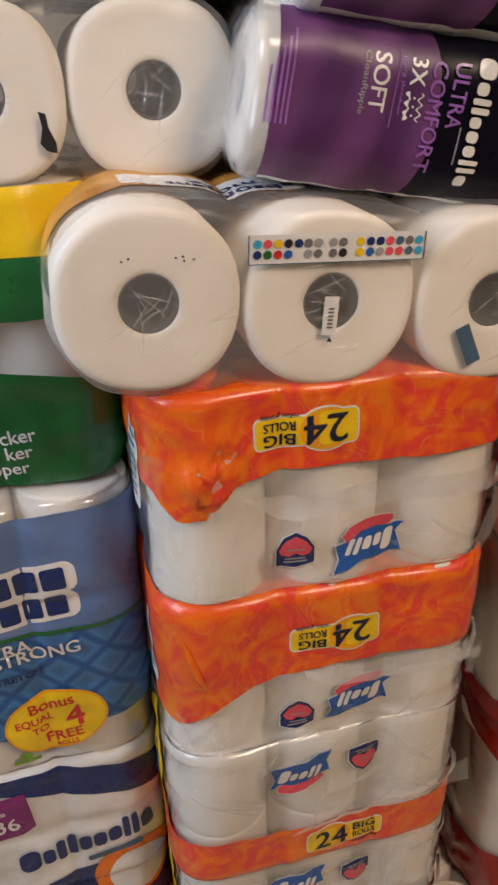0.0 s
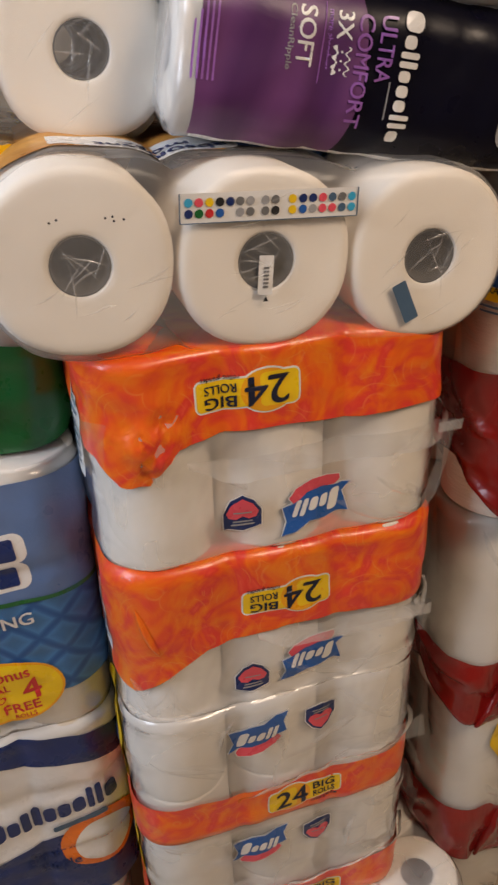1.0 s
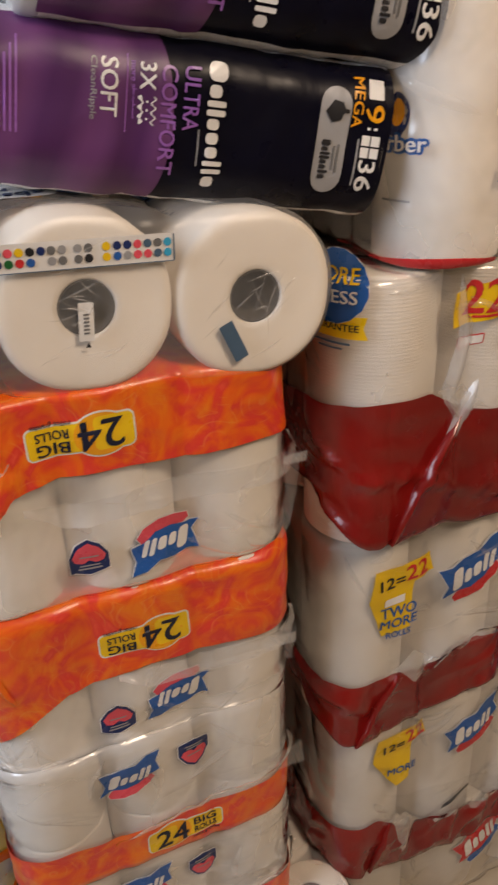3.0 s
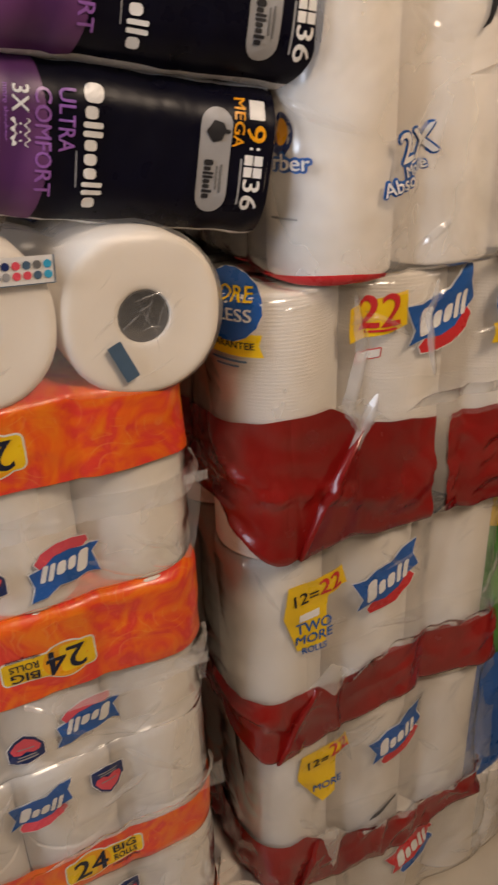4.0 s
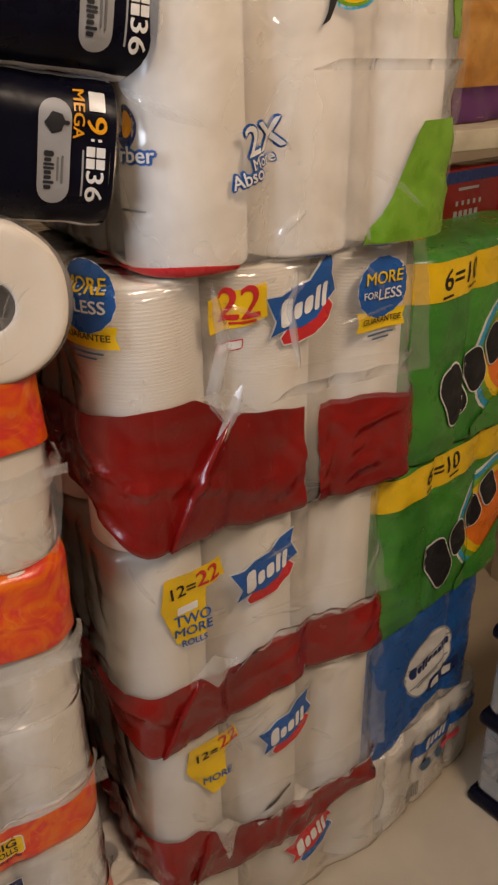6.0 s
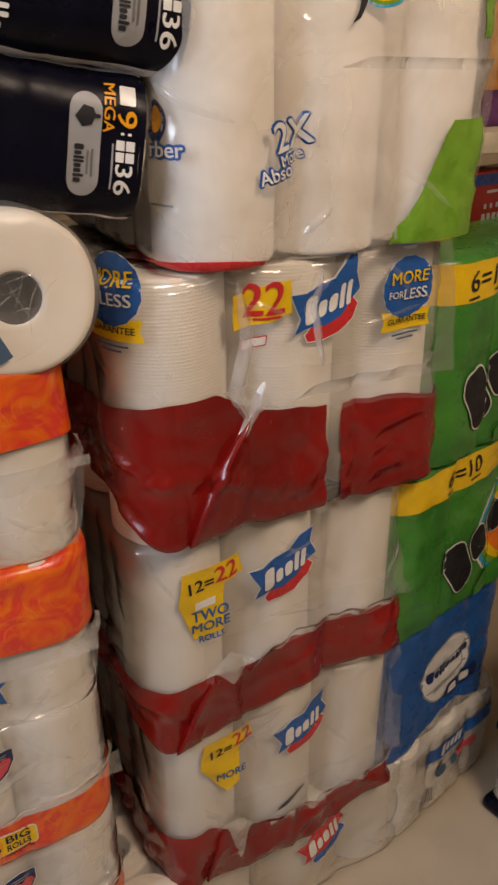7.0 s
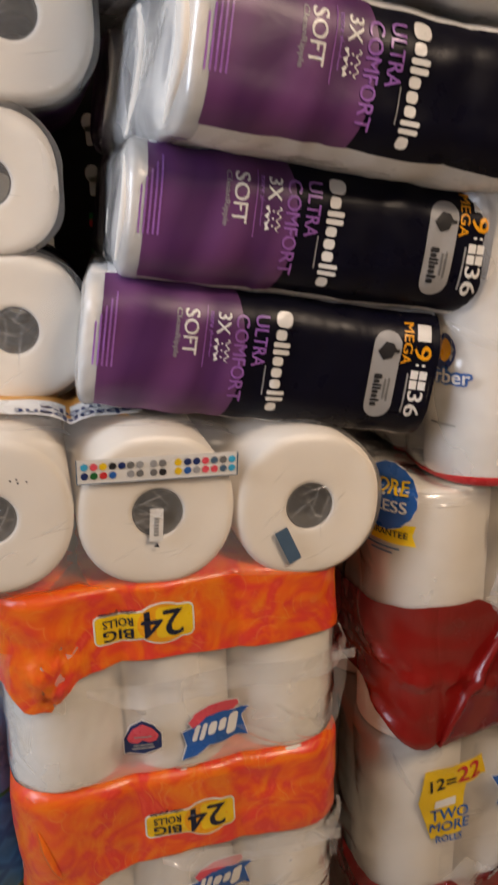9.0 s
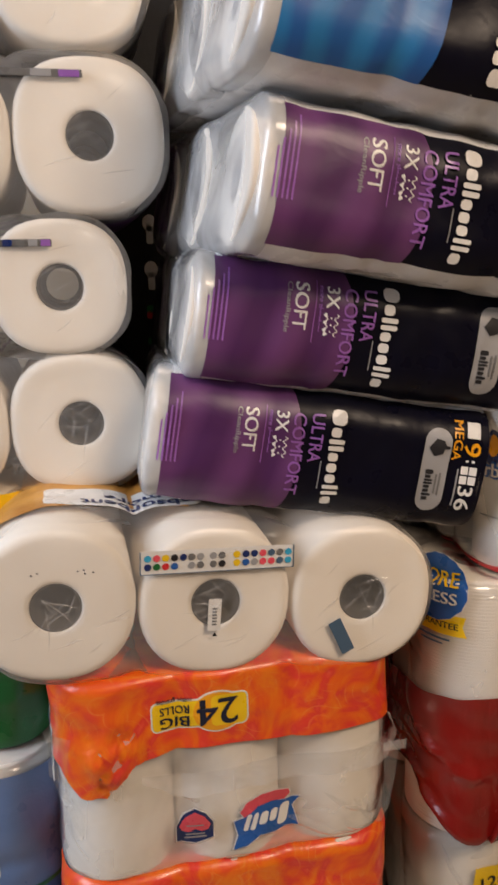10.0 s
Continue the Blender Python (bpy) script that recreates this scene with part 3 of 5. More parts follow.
def count_box(pack, s, u, v, turn=0.0, size=1.0):
    outer = rrect(0.056, 0.030, 0.005, -0.022, 0.0)
    blob = oval(0.056, 0.046, 0.022, 0.0)
    tail = rrect(0.040, 0.036, 0.006, 0.034, 0.001)
    art(pack, s, "count_edge", polys(grown(outer, 0.002)), "white", u, v, 1, turn, size)
    art(pack, s, "count_edge", polys(grown(blob, 0.002)), "white", u, v, 1.2, turn, size)
    art(pack, s, "count_edge", polys(grown(tail, 0.002)), "white", u, v, 1.4, turn, size)
    art(pack, s, "count_panel", polys(outer), "yellow", u, v, 2.0, turn, size)
    art(pack, s, "count_panel", polys(blob), "gold", u, v, 2.2, turn, size)
    art(pack, s, "count_panel", polys(tail), "yellow", u, v, 2.4, turn, size)


def count_words(pack, s, u, v, size):
    def put(bm, dx, dy, name="lettering"):
        art(pack, s, name, bm, "navyink", u + dx * size, v + dy * size, 4.2, 0, size)
    put(fitted("24", 0.046, 0.031), -0.021, 0.0)
    put(fitted("BIG", 0.032, 0.0125), 0.026, 0.0075)
    put(fitted("ROLLS", 0.032, 0.0095), 0.026, -0.0065)
    put(words("rollos grandes", 0.0068, 0.0001), 0.026, -0.0175)


def gathered(u, v):
    """Tight crumples where the band is gathered at the corner."""
    g = math.exp(-((u - 0.118) / 0.026) ** 2 - ((v - 0.082) / 0.036) ** 2)
    if g < 0.03:
        return 0.0
    n1, n2 = noise.noise(Vector((u * 75 + v * 40, v * 60, 3.0))), noise.noise(Vector((u * 150, v * 130 - u * 60, 8.0)))
    return max(0.0, g * (0.004 + 0.026 * (0.28 - abs(n1)) + 0.008 * (0.25 - abs(n2))))


def orange_pack(m, seed, band, boxat, logos, label, size=(3, 4, 2), r=0.0558, h=0.1):
    """Twenty-four toilet rolls in clear film with a printed orange band round the base."""
    p = thing("toilet_roll_pack", m, label, "toilet paper", "orange banded packs in the stack")
    s = Skin(*size, r, h, seed, 0.0042, 0.0, 0.0026, 0.85, gathered if seed == 1 else None)
    joint = {1: 0.086, 2: 0.088}.get(seed, 0.070)
    for z0, tall in ((0.0, joint), (joint, size[2] * h - joint)):
        fill_rolls(p, size[0], size[1], 1, r, tall, keep=lambda i, j, k: j < 2 or i in (0, size[0] - 1), z0=z0)
    part("wrapper", s.whole(-0.0016), M["film_milky"], p, "crinkled milky clear film")
    f = wob(14, 0.004, seed)
    part("printed_band", s.whole(0.0008, 0.0045 if seed == 1 else 0.007, 0.0, lambda u: band(u) + f(u), "base"), M["orange"], p, "orange film printed with pink clouds and curls")
    count_box(p, s, *boxat, 180, 0.86)
    count_words(p, s, *boxat, 0.86)
    if seed == 2:
        pleat(p, s, [(0.128, 0.100), (0.138, 0.070), (0.146, 0.040)], 0.004, 0.004, "orange")
    (lu, lv), (hu, hv) = logos
    pleats(p, s, 6, -0.15, 0.15, band(0.0) + 0.02, s.h - 0.012, seed)
    if seed > 2:
        side = -(s.a + s.q + 0.045)
        art(p, s, "side_panel", polys(rrect(0.075, 0.120, 0.01)), "yellow", side, 0.125, 1, 0, 1.0, "yellow printed side panel")
        art(p, s, "side_patch", polys(oval(0.05, 0.04)), "blue", side, 0.120, 2.4, 0, 1.0, "blue printed patch")
    else:
        side = s.a + s.q + 0.03
        art(p, s, "side_label", polys(rrect(0.050, 0.080, 0.004)), "white", side, 0.090, 2, 0, 1.0, "white printed label")
        art(p, s, "side_bars", [polys(rrect(0.030, 0.003, 0.0006, 0, 0.028 - 0.008 * k)) for k in range(8)], "steel", side, 0.090, 3.4)
    emblem(p, s, lu, lv, 0, 0.95)
    heart_shield(p, s, hu, hv, 0, 0.85)
    return p, s


UP = Matrix.Rotation(math.pi, 4, "Y")      # stood on its head
FY = 0.575                                  # the plane of the stacks' fronts


def upside(x, y, ztop):
    return Matrix.Translation((x, y, ztop)) @ UP


OX = 0.217
o1, s1 = orange_pack(upside(OX - 0.002, FY + 0.214, 1.003) @ pose(0, 0, 0, 0, 0, -1.0), 1, bend((-0.20, 0.090), (-0.05, 0.079), (0.06, 0.075), (0.10, 0.084), (0.122, 0.112), (0.145, 0.114), (0.17, 0.090)), (0.036, 0.042), ((-0.029, 0.164), (0.043, 0.164)),
                     "upside-down clear toilet roll pack with orange band gathered at corner", h=0.1065)
o2, s2 = orange_pack(upside(OX, FY + 0.216, 0.790), 2, bend((-0.20, 0.104), (0.0, 0.094), (0.08, 0.104), (0.13, 0.136), (0.155, 0.154), (0.20, 0.146)), (0.0, 0.058), ((-0.030, 0.140), (0.036, 0.156)),
                     "upside-down clear toilet roll pack with wide orange band, squashed")
o3, s3 = orange_pack(pose(OX - 0.004, FY + 0.214, 0.398, 0, 0, 1), 3, lambda u: 0.064, (0.024, 0.036), ((-0.034, 0.150), (0.040, 0.158)),
                     "clear toilet roll pack with narrow orange band at its base")
o4, s4 = orange_pack(pose(OX + 0.004, FY + 0.218, 0.198, 0, 0, -1), 4, lambda u: 0.066, (0.03, 0.034), ((-0.034, 0.155), (0.040, 0.160)),
                     "clear toilet roll pack with narrow orange band under another pack")
o5, s5 = orange_pack(pose(OX + 0.068, FY + 0.150, 0.0, 0, 0, 3), 5, lambda u: 0.066, (0.02, 0.034), ((-0.034, 0.155), (0.040, 0.160)),
                     "clear toilet roll pack with orange band standing on the floor")


seam(o1, s1, -0.190, 0.092, 0.098, 0.022, fn=lambda u: bend((-0.19, 0.004), (0.05, 0.004), (0.15, -0.008))(u) + 0.002 * math.sin(u * 40), out=0.005)
seam(o2, s2, -0.188, 0.03, 0.100, 0.018, fn=lambda u: -0.05 * (u + 0.05), out=0.006)
seam(o3, s3, -0.06, 0.19, 0.062, 0.012, fn=lambda u: 0.10 * u, out=0.004)
seam(o4, s4, -0.02, 0.19, 0.062, 0.012, fn=lambda u: 0.08 * u, out=0.004)
# loose corners of film; local places, the packs' own right and left are swapped where they stand on their heads
fin("film_flap", [(-0.152, -0.226, 0.102), (-0.156, -0.222, 0.150), (-0.146, -0.214, 0.206)], [(-0.168, -0.230, 0.102), (-0.168, -0.224, 0.146), (-0.158, -0.214, 0.210)], "film_loose", o1, "stiff flap of clear film")
fin("film_tag", [(-0.150, -0.230, 0.104), (-0.150, -0.230, 0.114)], [(-0.174, -0.232, 0.102), (-0.174, -0.232, 0.113)], "film_tail", o1, "shiny end of the welded seam", 0.002, 6)
fin("film_flap", [(0.150, -0.215, 0.060), (0.158, -0.210, 0.120), (0.140, -0.215, 0.150)], [(0.174, -0.215, 0.050), (0.176, -0.208, 0.095), (0.150, -0.222, 0.160)], "film_veil", o1, "loose corner of clear film")
fin("film_flap", [(-0.150, -0.224, 0.100), (-0.155, -0.222, 0.150)], [(-0.166, -0.228, 0.104), (-0.162, -0.224, 0.150)], "film_loose", o2, "stiff flap of clear film")
fin("film_tag", [(-0.070, -0.226, 0.102), (-0.070, -0.226, 0.120)], [(-0.164, -0.230, 0.108), (-0.164, -0.230, 0.122)], "film_tail", o2, "shiny end of the welded seam", 0.004, 10)
fin("film_flap", [(0.060, -0.226, 0.060), (0.060, -0.226, 0.082)], [(0.176, -0.226, 0.076), (0.176, -0.222, 0.106)], "film_veil", o3, "stiff flap of clear film")


# ---------------------------------------------------------------- towel packs
def towel_pack(m, seed, nx, ny, r, h, label, group="", mat="towel", crumple=0.003, bulge=None, dip=0.007, hem=None):
    p = thing("paper_towel_pack", m, label, "paper towels", group)
    s = Skin(nx, ny, 1, r, h, seed, dip, 0, crumple, 0.8, bulge, 0.0, hem)
    fill_rolls(p, nx, ny, 1, r, h, mat, keep=lambda i, j, k: j == 0 or i in (0, nx - 1))
    return p, s


def badge(p, s, u, v, size=1.0):
    seal = [(0.034 * (1 + 0.03 * (i % 2)) * math.cos(2 * math.pi * i / 32), 0.034 * (1 + 0.03 * (i % 2)) * math.sin(2 * math.pi * i / 32)) for i in range(32)]
    art(p, s, "badge_ribbon", polys([(-0.034, -0.022), (0.034, -0.022), (0.031, -0.033), (0.035, -0.044), (-0.035, -0.044), (-0.031, -0.033)]), "yellow", u, v, 1, 0, size, "yellow ribbon")
    art(p, s, "badge_edge", polys(oval(0.070, 0.070)), "white", u, v + 0.004, 1.6, 0, size)
    art(p, s, "badge_disc", polys(seal), "blue", u, v + 0.004, 2.2, 0, size, "round blue badge")
    art(p, s, "lettering", words("MORE", 0.0195, 0.0008), "yellow", u, v + 0.015 * size, 6.0, 0, size)
    art(p, s, "lettering", words("FOR", 0.011, 0.0004), "white", u - 0.018 * size, v - 0.003 * size, 6.0, 0, size)
    art(p, s, "lettering", words("LESS", 0.0175, 0.0007), "white", u + 0.009 * size, v - 0.004 * size, 6.0, 0, size)
    art(p, s, "lettering", words("GUARANTEE", 0.0095, 0.0004), "ink", u, v - 0.033 * size, 6.0, 0, size)
    art(p, s, "small_print", pieces(rrect(0.040, 0.0022, 0.001, 0, -0.049), rrect(0.026, 0.002, 0.001, 0, -0.054)), "steel", u, v, 2, 0, size)


def base_folds(u, v, r, band, seed):
    """The loose red base: tented corners, and slack folds with sharp ridges."""
    low = max(0.0, min(1.0, (band + 0.03 - v) / (band + 0.03)))
    corner = math.exp(-((abs(u) - 2.62 * r) / 0.022) ** 2)
    p = Vector((u * 13 + v * 9, v * 10 - u * 4, seed * 1.7))
    q = Vector((u * 34 - v * 22, v * 26, seed * 2.3))
    return 0.013 * corner * low + max(-0.0005, min(1.0, low * 2.2) * (0.026 * (0.22 - abs(noise.noise(p))) + 0.011 * (0.2 - abs(noise.noise(q)))))


def red_pack(m, seed, r, h, hi, hem, label, fold, gap=None, tail=None):
    """Nine rolls in clear film with a slack red base; fold: where the lapped edge of the base runs, at its foot and its top; tail: a drip of loose film (u, width, length)."""
    band = hi(0.0)
    p, s = towel_pack(m, seed, 3, 3, r, h, label, "red based towel packs in the stack", "towel" if gap else "paper", 0.0026, bulge=lambda u, v: base_folds(u, v, r, band, seed), hem=hem)
    part("wrapper", s.whole(), M["film"], p, "crinkled clear film")
    f = wob(26, 0.005, seed)
    top = lambda u: hi(u) + f(u)
    foot = lambda u: 0.001
    edge = lambda k: fold[0] + (fold[1] - fold[0]) * k ** 1.15
    if gap:
        part("printed_base", s.sheet(-s.per / 2 + 0.002, gap[0], 0.001, top, 0.0024, 0.0045), M["red"], p, "glossy dark red film")
        part("printed_base", s.sheet(gap[1], s.per / 2 - 0.002, 0.001, top, 0.0024, 0.0045), M["red"], p, "glossy dark red film")
        part("base_flap", s.panel(edge, gap[0] - 0.001, foot, lambda u: top(u) - 0.001, 0.013), M["red"], p, "folded flap of glossy red film")
    else:
        part("printed_base", s.whole(0.0026, 0.005, 0.0, top, "base"), M["red"], p, "glossy dark red film")
        part("base_flap", s.panel(edge, fold[1] + 0.10, foot, lambda u: top(u) - 0.001, 0.010), M["red"], p, "folded flap of glossy red film")
    pleats(p, s, 8, -0.18, 0.18, band + 0.03, s.h - 0.012, seed)
    part("film_curtain", s.sheet(fold[1] - 0.01, 0.19, lambda u: top(u) - 0.006, lambda u: top(u) + 0.050, 0.0030), M["film_veil"], p, "loose milky film hanging over the red base")
    if tail:
        c, w, ln = tail
        part("film_tail", s.sheet(c - 1.6 * w, c + 1.9 * w, lambda u: top(u) + 0.004 - ln * max(0.0, 1 - abs(u - c) / w), lambda u: top(u) + 0.026 * max(0.15, 1 - abs(u - c) / (2 * w)), 0.0065, 0.004), M["film_tail"], p, "gathered tail of loose film")
    w2, d2 = s.w / 2, s.d / 2
    fin("film_flap", [(w2 - 0.02, -d2 + 0.004, band), (w2 - 0.004, -d2 + 0.02, s.h * 0.75), (w2 - 0.02, -d2 + 0.01, s.h - 0.005)], [(w2 + 0.018, -d2 + 0.006, band - 0.006), (w2 + 0.024, -d2 + 0.02, s.h * 0.7), (w2, -d2 + 0.012, s.h)], "film_veil", p, "loose side of clear film")
    return p, s


AX = 0.637
HI_A = bend((-0.50, 0.150), (-0.31, 0.156), (-0.20, 0.172), (-0.11, 0.176), (-0.056, 0.148), (0.03, 0.136), (0.20, 0.118), (0.50, 0.118))
ra, sa = red_pack(pose(AX, FY + 0.2, 0.757, 0, 0, 1.0), 11, 0.0685, 0.298, HI_A, bend((-0.50, 0.020), (-0.34, 0.060), (-0.24, 0.058), (-0.209, 0.040), (-0.172, 0.010), (-0.15, 0.006), (0.0, 0.002), (0.20, 0.0)),
                  "clear pack of paper towels with a folded dark red base", (-0.150, -0.062), (0.027, 0.047), (-0.072, 0.020, 0.020))
badge(ra, sa, 0.130, 0.250, 1.0)
badge(ra, sa, -0.214, 0.284, 1.0)
art(ra, sa, "price_flash", polys([(-0.034, -0.024), (-0.036, 0.012), (0.030, 0.022), (0.032, -0.014), (0.012, -0.020)]), "yellow", -0.054, 0.262, 1)
art(ra, sa, "lettering", words("22", 0.048, 0.0016), "redb", -0.054, 0.264, 3)
art(ra, sa, "small_print", polys(rrect(0.03, 0.0025, 0.001, 0.004, -0.016)), "redb", -0.054, 0.262, 3)
art(ra, sa, "small_label", polys(slant(rrect(0.030, 0.011, 0.002), 0.2)), "redb", -0.066, 0.222, 1, 6)
art(ra, sa, "small_label_face", polys(slant(rrect(0.027, 0.0085, 0.0015), 0.2)), "white", -0.066, 0.222, 2, 6)
emblem(ra, sa, 0.024, 0.250, 10, 1.30, "redb")
seam(ra, sa, -0.02, 0.30, 0.150, 0.016, "film_seam", 0.002, fn=lambda u: -0.03 * u, out=0.004)

pleat(ra, sa, [(-0.085, 0.292), (-0.070, 0.230), (-0.088, 0.170), (-0.060, 0.120)], 0.010, 0.010)
pleat(ra, sa, [(-0.052, 0.180), (-0.066, 0.140), (-0.092, 0.104)], 0.008, 0.012, "film_tail")
pleat(ra, sa, [(0.015, 0.290), (0.005, 0.250), (0.020, 0.180)], 0.006, 0.005)

BX = 0.628
HI_B = bend((-0.50, 0.060), (-0.24, 0.078), (-0.112, 0.092), (-0.06, 0.084), (0.03, 0.104), (0.17, 0.096), (0.50, 0.090))
rb, sb = red_pack(pose(BX, FY + 0.2, 0.470, 0, 0, 0.0), 12, 0.0645, 0.284, HI_B, bend((-0.50, 0.01), (-0.24, 0.040), (-0.205, 0.012), (-0.165, -0.016), (-0.08, -0.012), (0.03, 0.012), (0.17, 0.014), (0.5, 0.0)),
                  "clear pack of paper towels with dark red base, yellow flash", (-0.158, -0.108), None, (-0.082, 0.022, 0.022))
art(rb, sb, "price_flash", polys([(-0.046, -0.012), (-0.040, 0.030), (0.034, 0.036), (0.040, 0.010), (0.014, 0.002), (0.012, -0.020), (0.010, -0.062), (-0.028, -0.066)]), "yellow", -0.100, 0.214, 1)
art(rb, sb, "lettering", words("12=", 0.024, 0.0006), "ink", -0.118, 0.222, 3, 6)
art(rb, sb, "lettering", words("22", 0.032, 0.0012), "redb", -0.084, 0.232, 3, 8)
art(rb, sb, "small_label", polys(slant(rrect(0.027, 0.010, 0.0015), 0.2)), "white", -0.112, 0.196, 3, 6)
for k, (wd, sz) in enumerate((("TWO", 0.020), ("MORE", 0.019), ("ROLLS", 0.012))):
    art(rb, sb, "lettering", words(wd, sz, 0.0007), "blue", -0.106, 0.180 - k * 0.0165, 3)
emblem(rb, sb, -0.004, 0.206, 14, 1.32, "redb")
seam(rb, sb, -0.06, 0.20, -0.004, 0.018, "film_seam", 0.003, fn=lambda u: HI_B(u) + 0.006 * noise.noise(Vector((u * 40, 0, 0))), out=0.008)

HI_C = bend((-0.50, 0.060), (-0.22, 0.082), (-0.13, 0.092), (-0.08, 0.068), (0.03, 0.056), (0.17, 0.050), (0.5, 0.05))
rc_, sc = red_pack(pose(BX + 0.012, FY + 0.203, 0.198, 0, 0, 0.5), 13, 0.0645, 0.272, HI_C, bend((-0.50, 0.0), (-0.22, 0.004), (-0.14, -0.022), (-0.04, -0.040), (0.03, -0.040), (0.10, -0.014), (0.18, 0.008), (0.5, 0.0)),
                   "clear pack of paper towels, dark red base crumpled under film", (-0.140, -0.112), None, (-0.088, 0.018, 0.050))
art(rc_, sc, "price_flash", polys([(-0.046, -0.012), (-0.040, 0.026), (0.030, 0.034), (0.036, 0.008), (0.014, 0.002), (0.012, -0.062), (-0.008, -0.070), (-0.022, -0.052)]), "yellow", -0.096, 0.214, 1)
art(rc_, sc, "lettering", words("12=", 0.023, 0.0006), "ink", -0.112, 0.218, 3, 6)
art(rc_, sc, "lettering", words("22", 0.031, 0.0012), "redb", -0.078, 0.230, 3, 8)
art(rc_, sc, "lettering", words("MORE", 0.017, 0.0006), "blue", -0.096, 0.172, 3)
emblem(rc_, sc, 0.016, 0.200, 16, 1.28, "redb")
art(rc_, sc, "black_dash", polys(slant([(-0.024, -0.007), (-0.016, -0.001), (0.004, 0.003), (0.024, 0.010), (0.022, 0.005), (0.002, -0.004)], 0.2)), "ink", -0.002, 0.083, 3, 8)
seam(rc_, sc, -0.04, 0.20, -0.004, 0.018, "film_seam", 0.003, fn=lambda u: HI_C(u) + 0.008 * noise.noise(Vector((u * 40, 3, 0))), out=0.010)

p, s = towel_pack(pose(0.680, FY + 0.232, 0.0, 0, 0, 0), 14, 3, 3, 0.0705, 0.198, "clear pack of white rolls with red emblem on the floor", "", "paper", 0.004)
part("wrapper", s.whole(0.0005), M["film"], p, "loose clear film")
pleats(p, s, 10, -0.2, 0.25, 0.02, 0.185, 77)
emblem(p, s, 0.034, 0.116, 24, 1.35, "blue", "redb")

# white towel pack with lime corner print, standing on the red based packs
WX = 0.674
wp, ws = towel_pack(pose(WX, 0.545 + 0.19, 1.060, 0, 0, 1), 21, 3, 3, 0.0610, 0.300, "tall clear pack of white paper towels with lime green print", "", "paper", 0.004, None, 0.011)
part("wrapper", ws.whole(0.001), M["film_milky"], wp, "loose clear film")
part("printed_corner", ws.sheet(0.050, 0.30, lambda u: 0.004, lambda u: 0.006 + 0.116 * min(1, max(0.0, (u - 0.05) / 0.066)) ** 1.25, 0.002), M["lime"], wp, "lime green printed film")
part("printed_corner", ws.sheet(0.150, 0.30, 0.196, lambda u: 0.246 - 0.05 * math.sin((u - 0.165) * 12), 0.002), M["lime"], wp, "lime green printed film")
part("printed_corner", ws.sheet(0.165, 0.30, lambda u: 0.250 - 0.05 * math.sin((u - 0.165) * 12), 0.29, 0.002), M["yellow"], wp, "yellow printed film")
seam(wp, ws, -0.02, 0.24, 0.170, 0.010, "film_seam", 0.002, fn=lambda u: -0.02 * u, out=0.004)
fin("film_flap", [(0.170, -0.17, 0.01), (0.178, -0.165, 0.09), (0.178, -0.165, 0.20), (0.170, -0.17, 0.29)], [(0.186, -0.15, 0.00), (0.214, -0.14, 0.09), (0.218, -0.14, 0.20), (0.205, -0.15, 0.29)], "film_veil", wp, "loose side of clear film")
part("printed_edge", ws.sheet(-0.30, -0.10, 0.0, lambda u: 0.007 + 0.004 * math.sin(u * 30), 0.0015), M["redb"], wp, "thin red printed edge")
pleats(wp, ws, 4, -0.2, 0.2, 0.01, 0.29, 78)
art(wp, ws, "claim_edge", halo("2X", 0.040, 0.0028), "blue", -0.070, 0.116, 2, 12, 0.90)
art(wp, ws, "claim_edge", halo("More", 0.015, 0.0022), "blue", -0.070, 0.097, 2, 14, 0.90)
art(wp, ws, "claim_edge", halo("Abso", 0.019, 0.0024), "blue", -0.088, 0.083, 2, 14, 0.90)
art(wp, ws, "lettering", words("2X", 0.040, 0.0012), "white", -0.070, 0.116, 5, 12, 0.90)
art(wp, ws, "lettering", words("More", 0.015, 0.0004), "white", -0.070, 0.097, 5, 14, 0.90)
art(wp, ws, "lettering", words("Abso", 0.019, 0.0005), "white", -0.088, 0.083, 5, 14, 0.90)
for k, (mt, w) in enumerate((("cyan", 0.062), ("lime", 0.054), ("yellow", 0.045), ("orangeink", 0.034))):
    art(wp, ws, "rainbow_arc", polys(oval(w, w * 0.62, 0, 0)), mt, 0.026, 0.238, 1 + k * 0.4, 8, 1.0)
art(wp, ws, "swoosh", polys([(-0.034, -0.030), (-0.028, -0.020), (-0.018, 0.010), (-0.008, 0.02), (-0.014, -0.006), (-0.026, -0.026)]), "ink", 0.022, 0.236, 3.4)
art(wp, ws, "drop_emblem", polys(oval(0.024, 0.036)), "navy", -0.200, 0.130, 1)
art(wp, ws, "drop_emblem", polys(oval(0.013, 0.022)), "gold", -0.199, 0.132, 2)
art(wp, ws, "name_edge", halo("rber", 0.019, 0.0026), "blue", -0.190, 0.107, 2)
art(wp, ws, "lettering", words("rber", 0.019, 0.0008), "white", -0.190, 0.107, 4)
art(wp, ws, "small_print", polys(rrect(0.026, 0.0018, 0.0008)), "grey", -0.196, 0.060, 3)


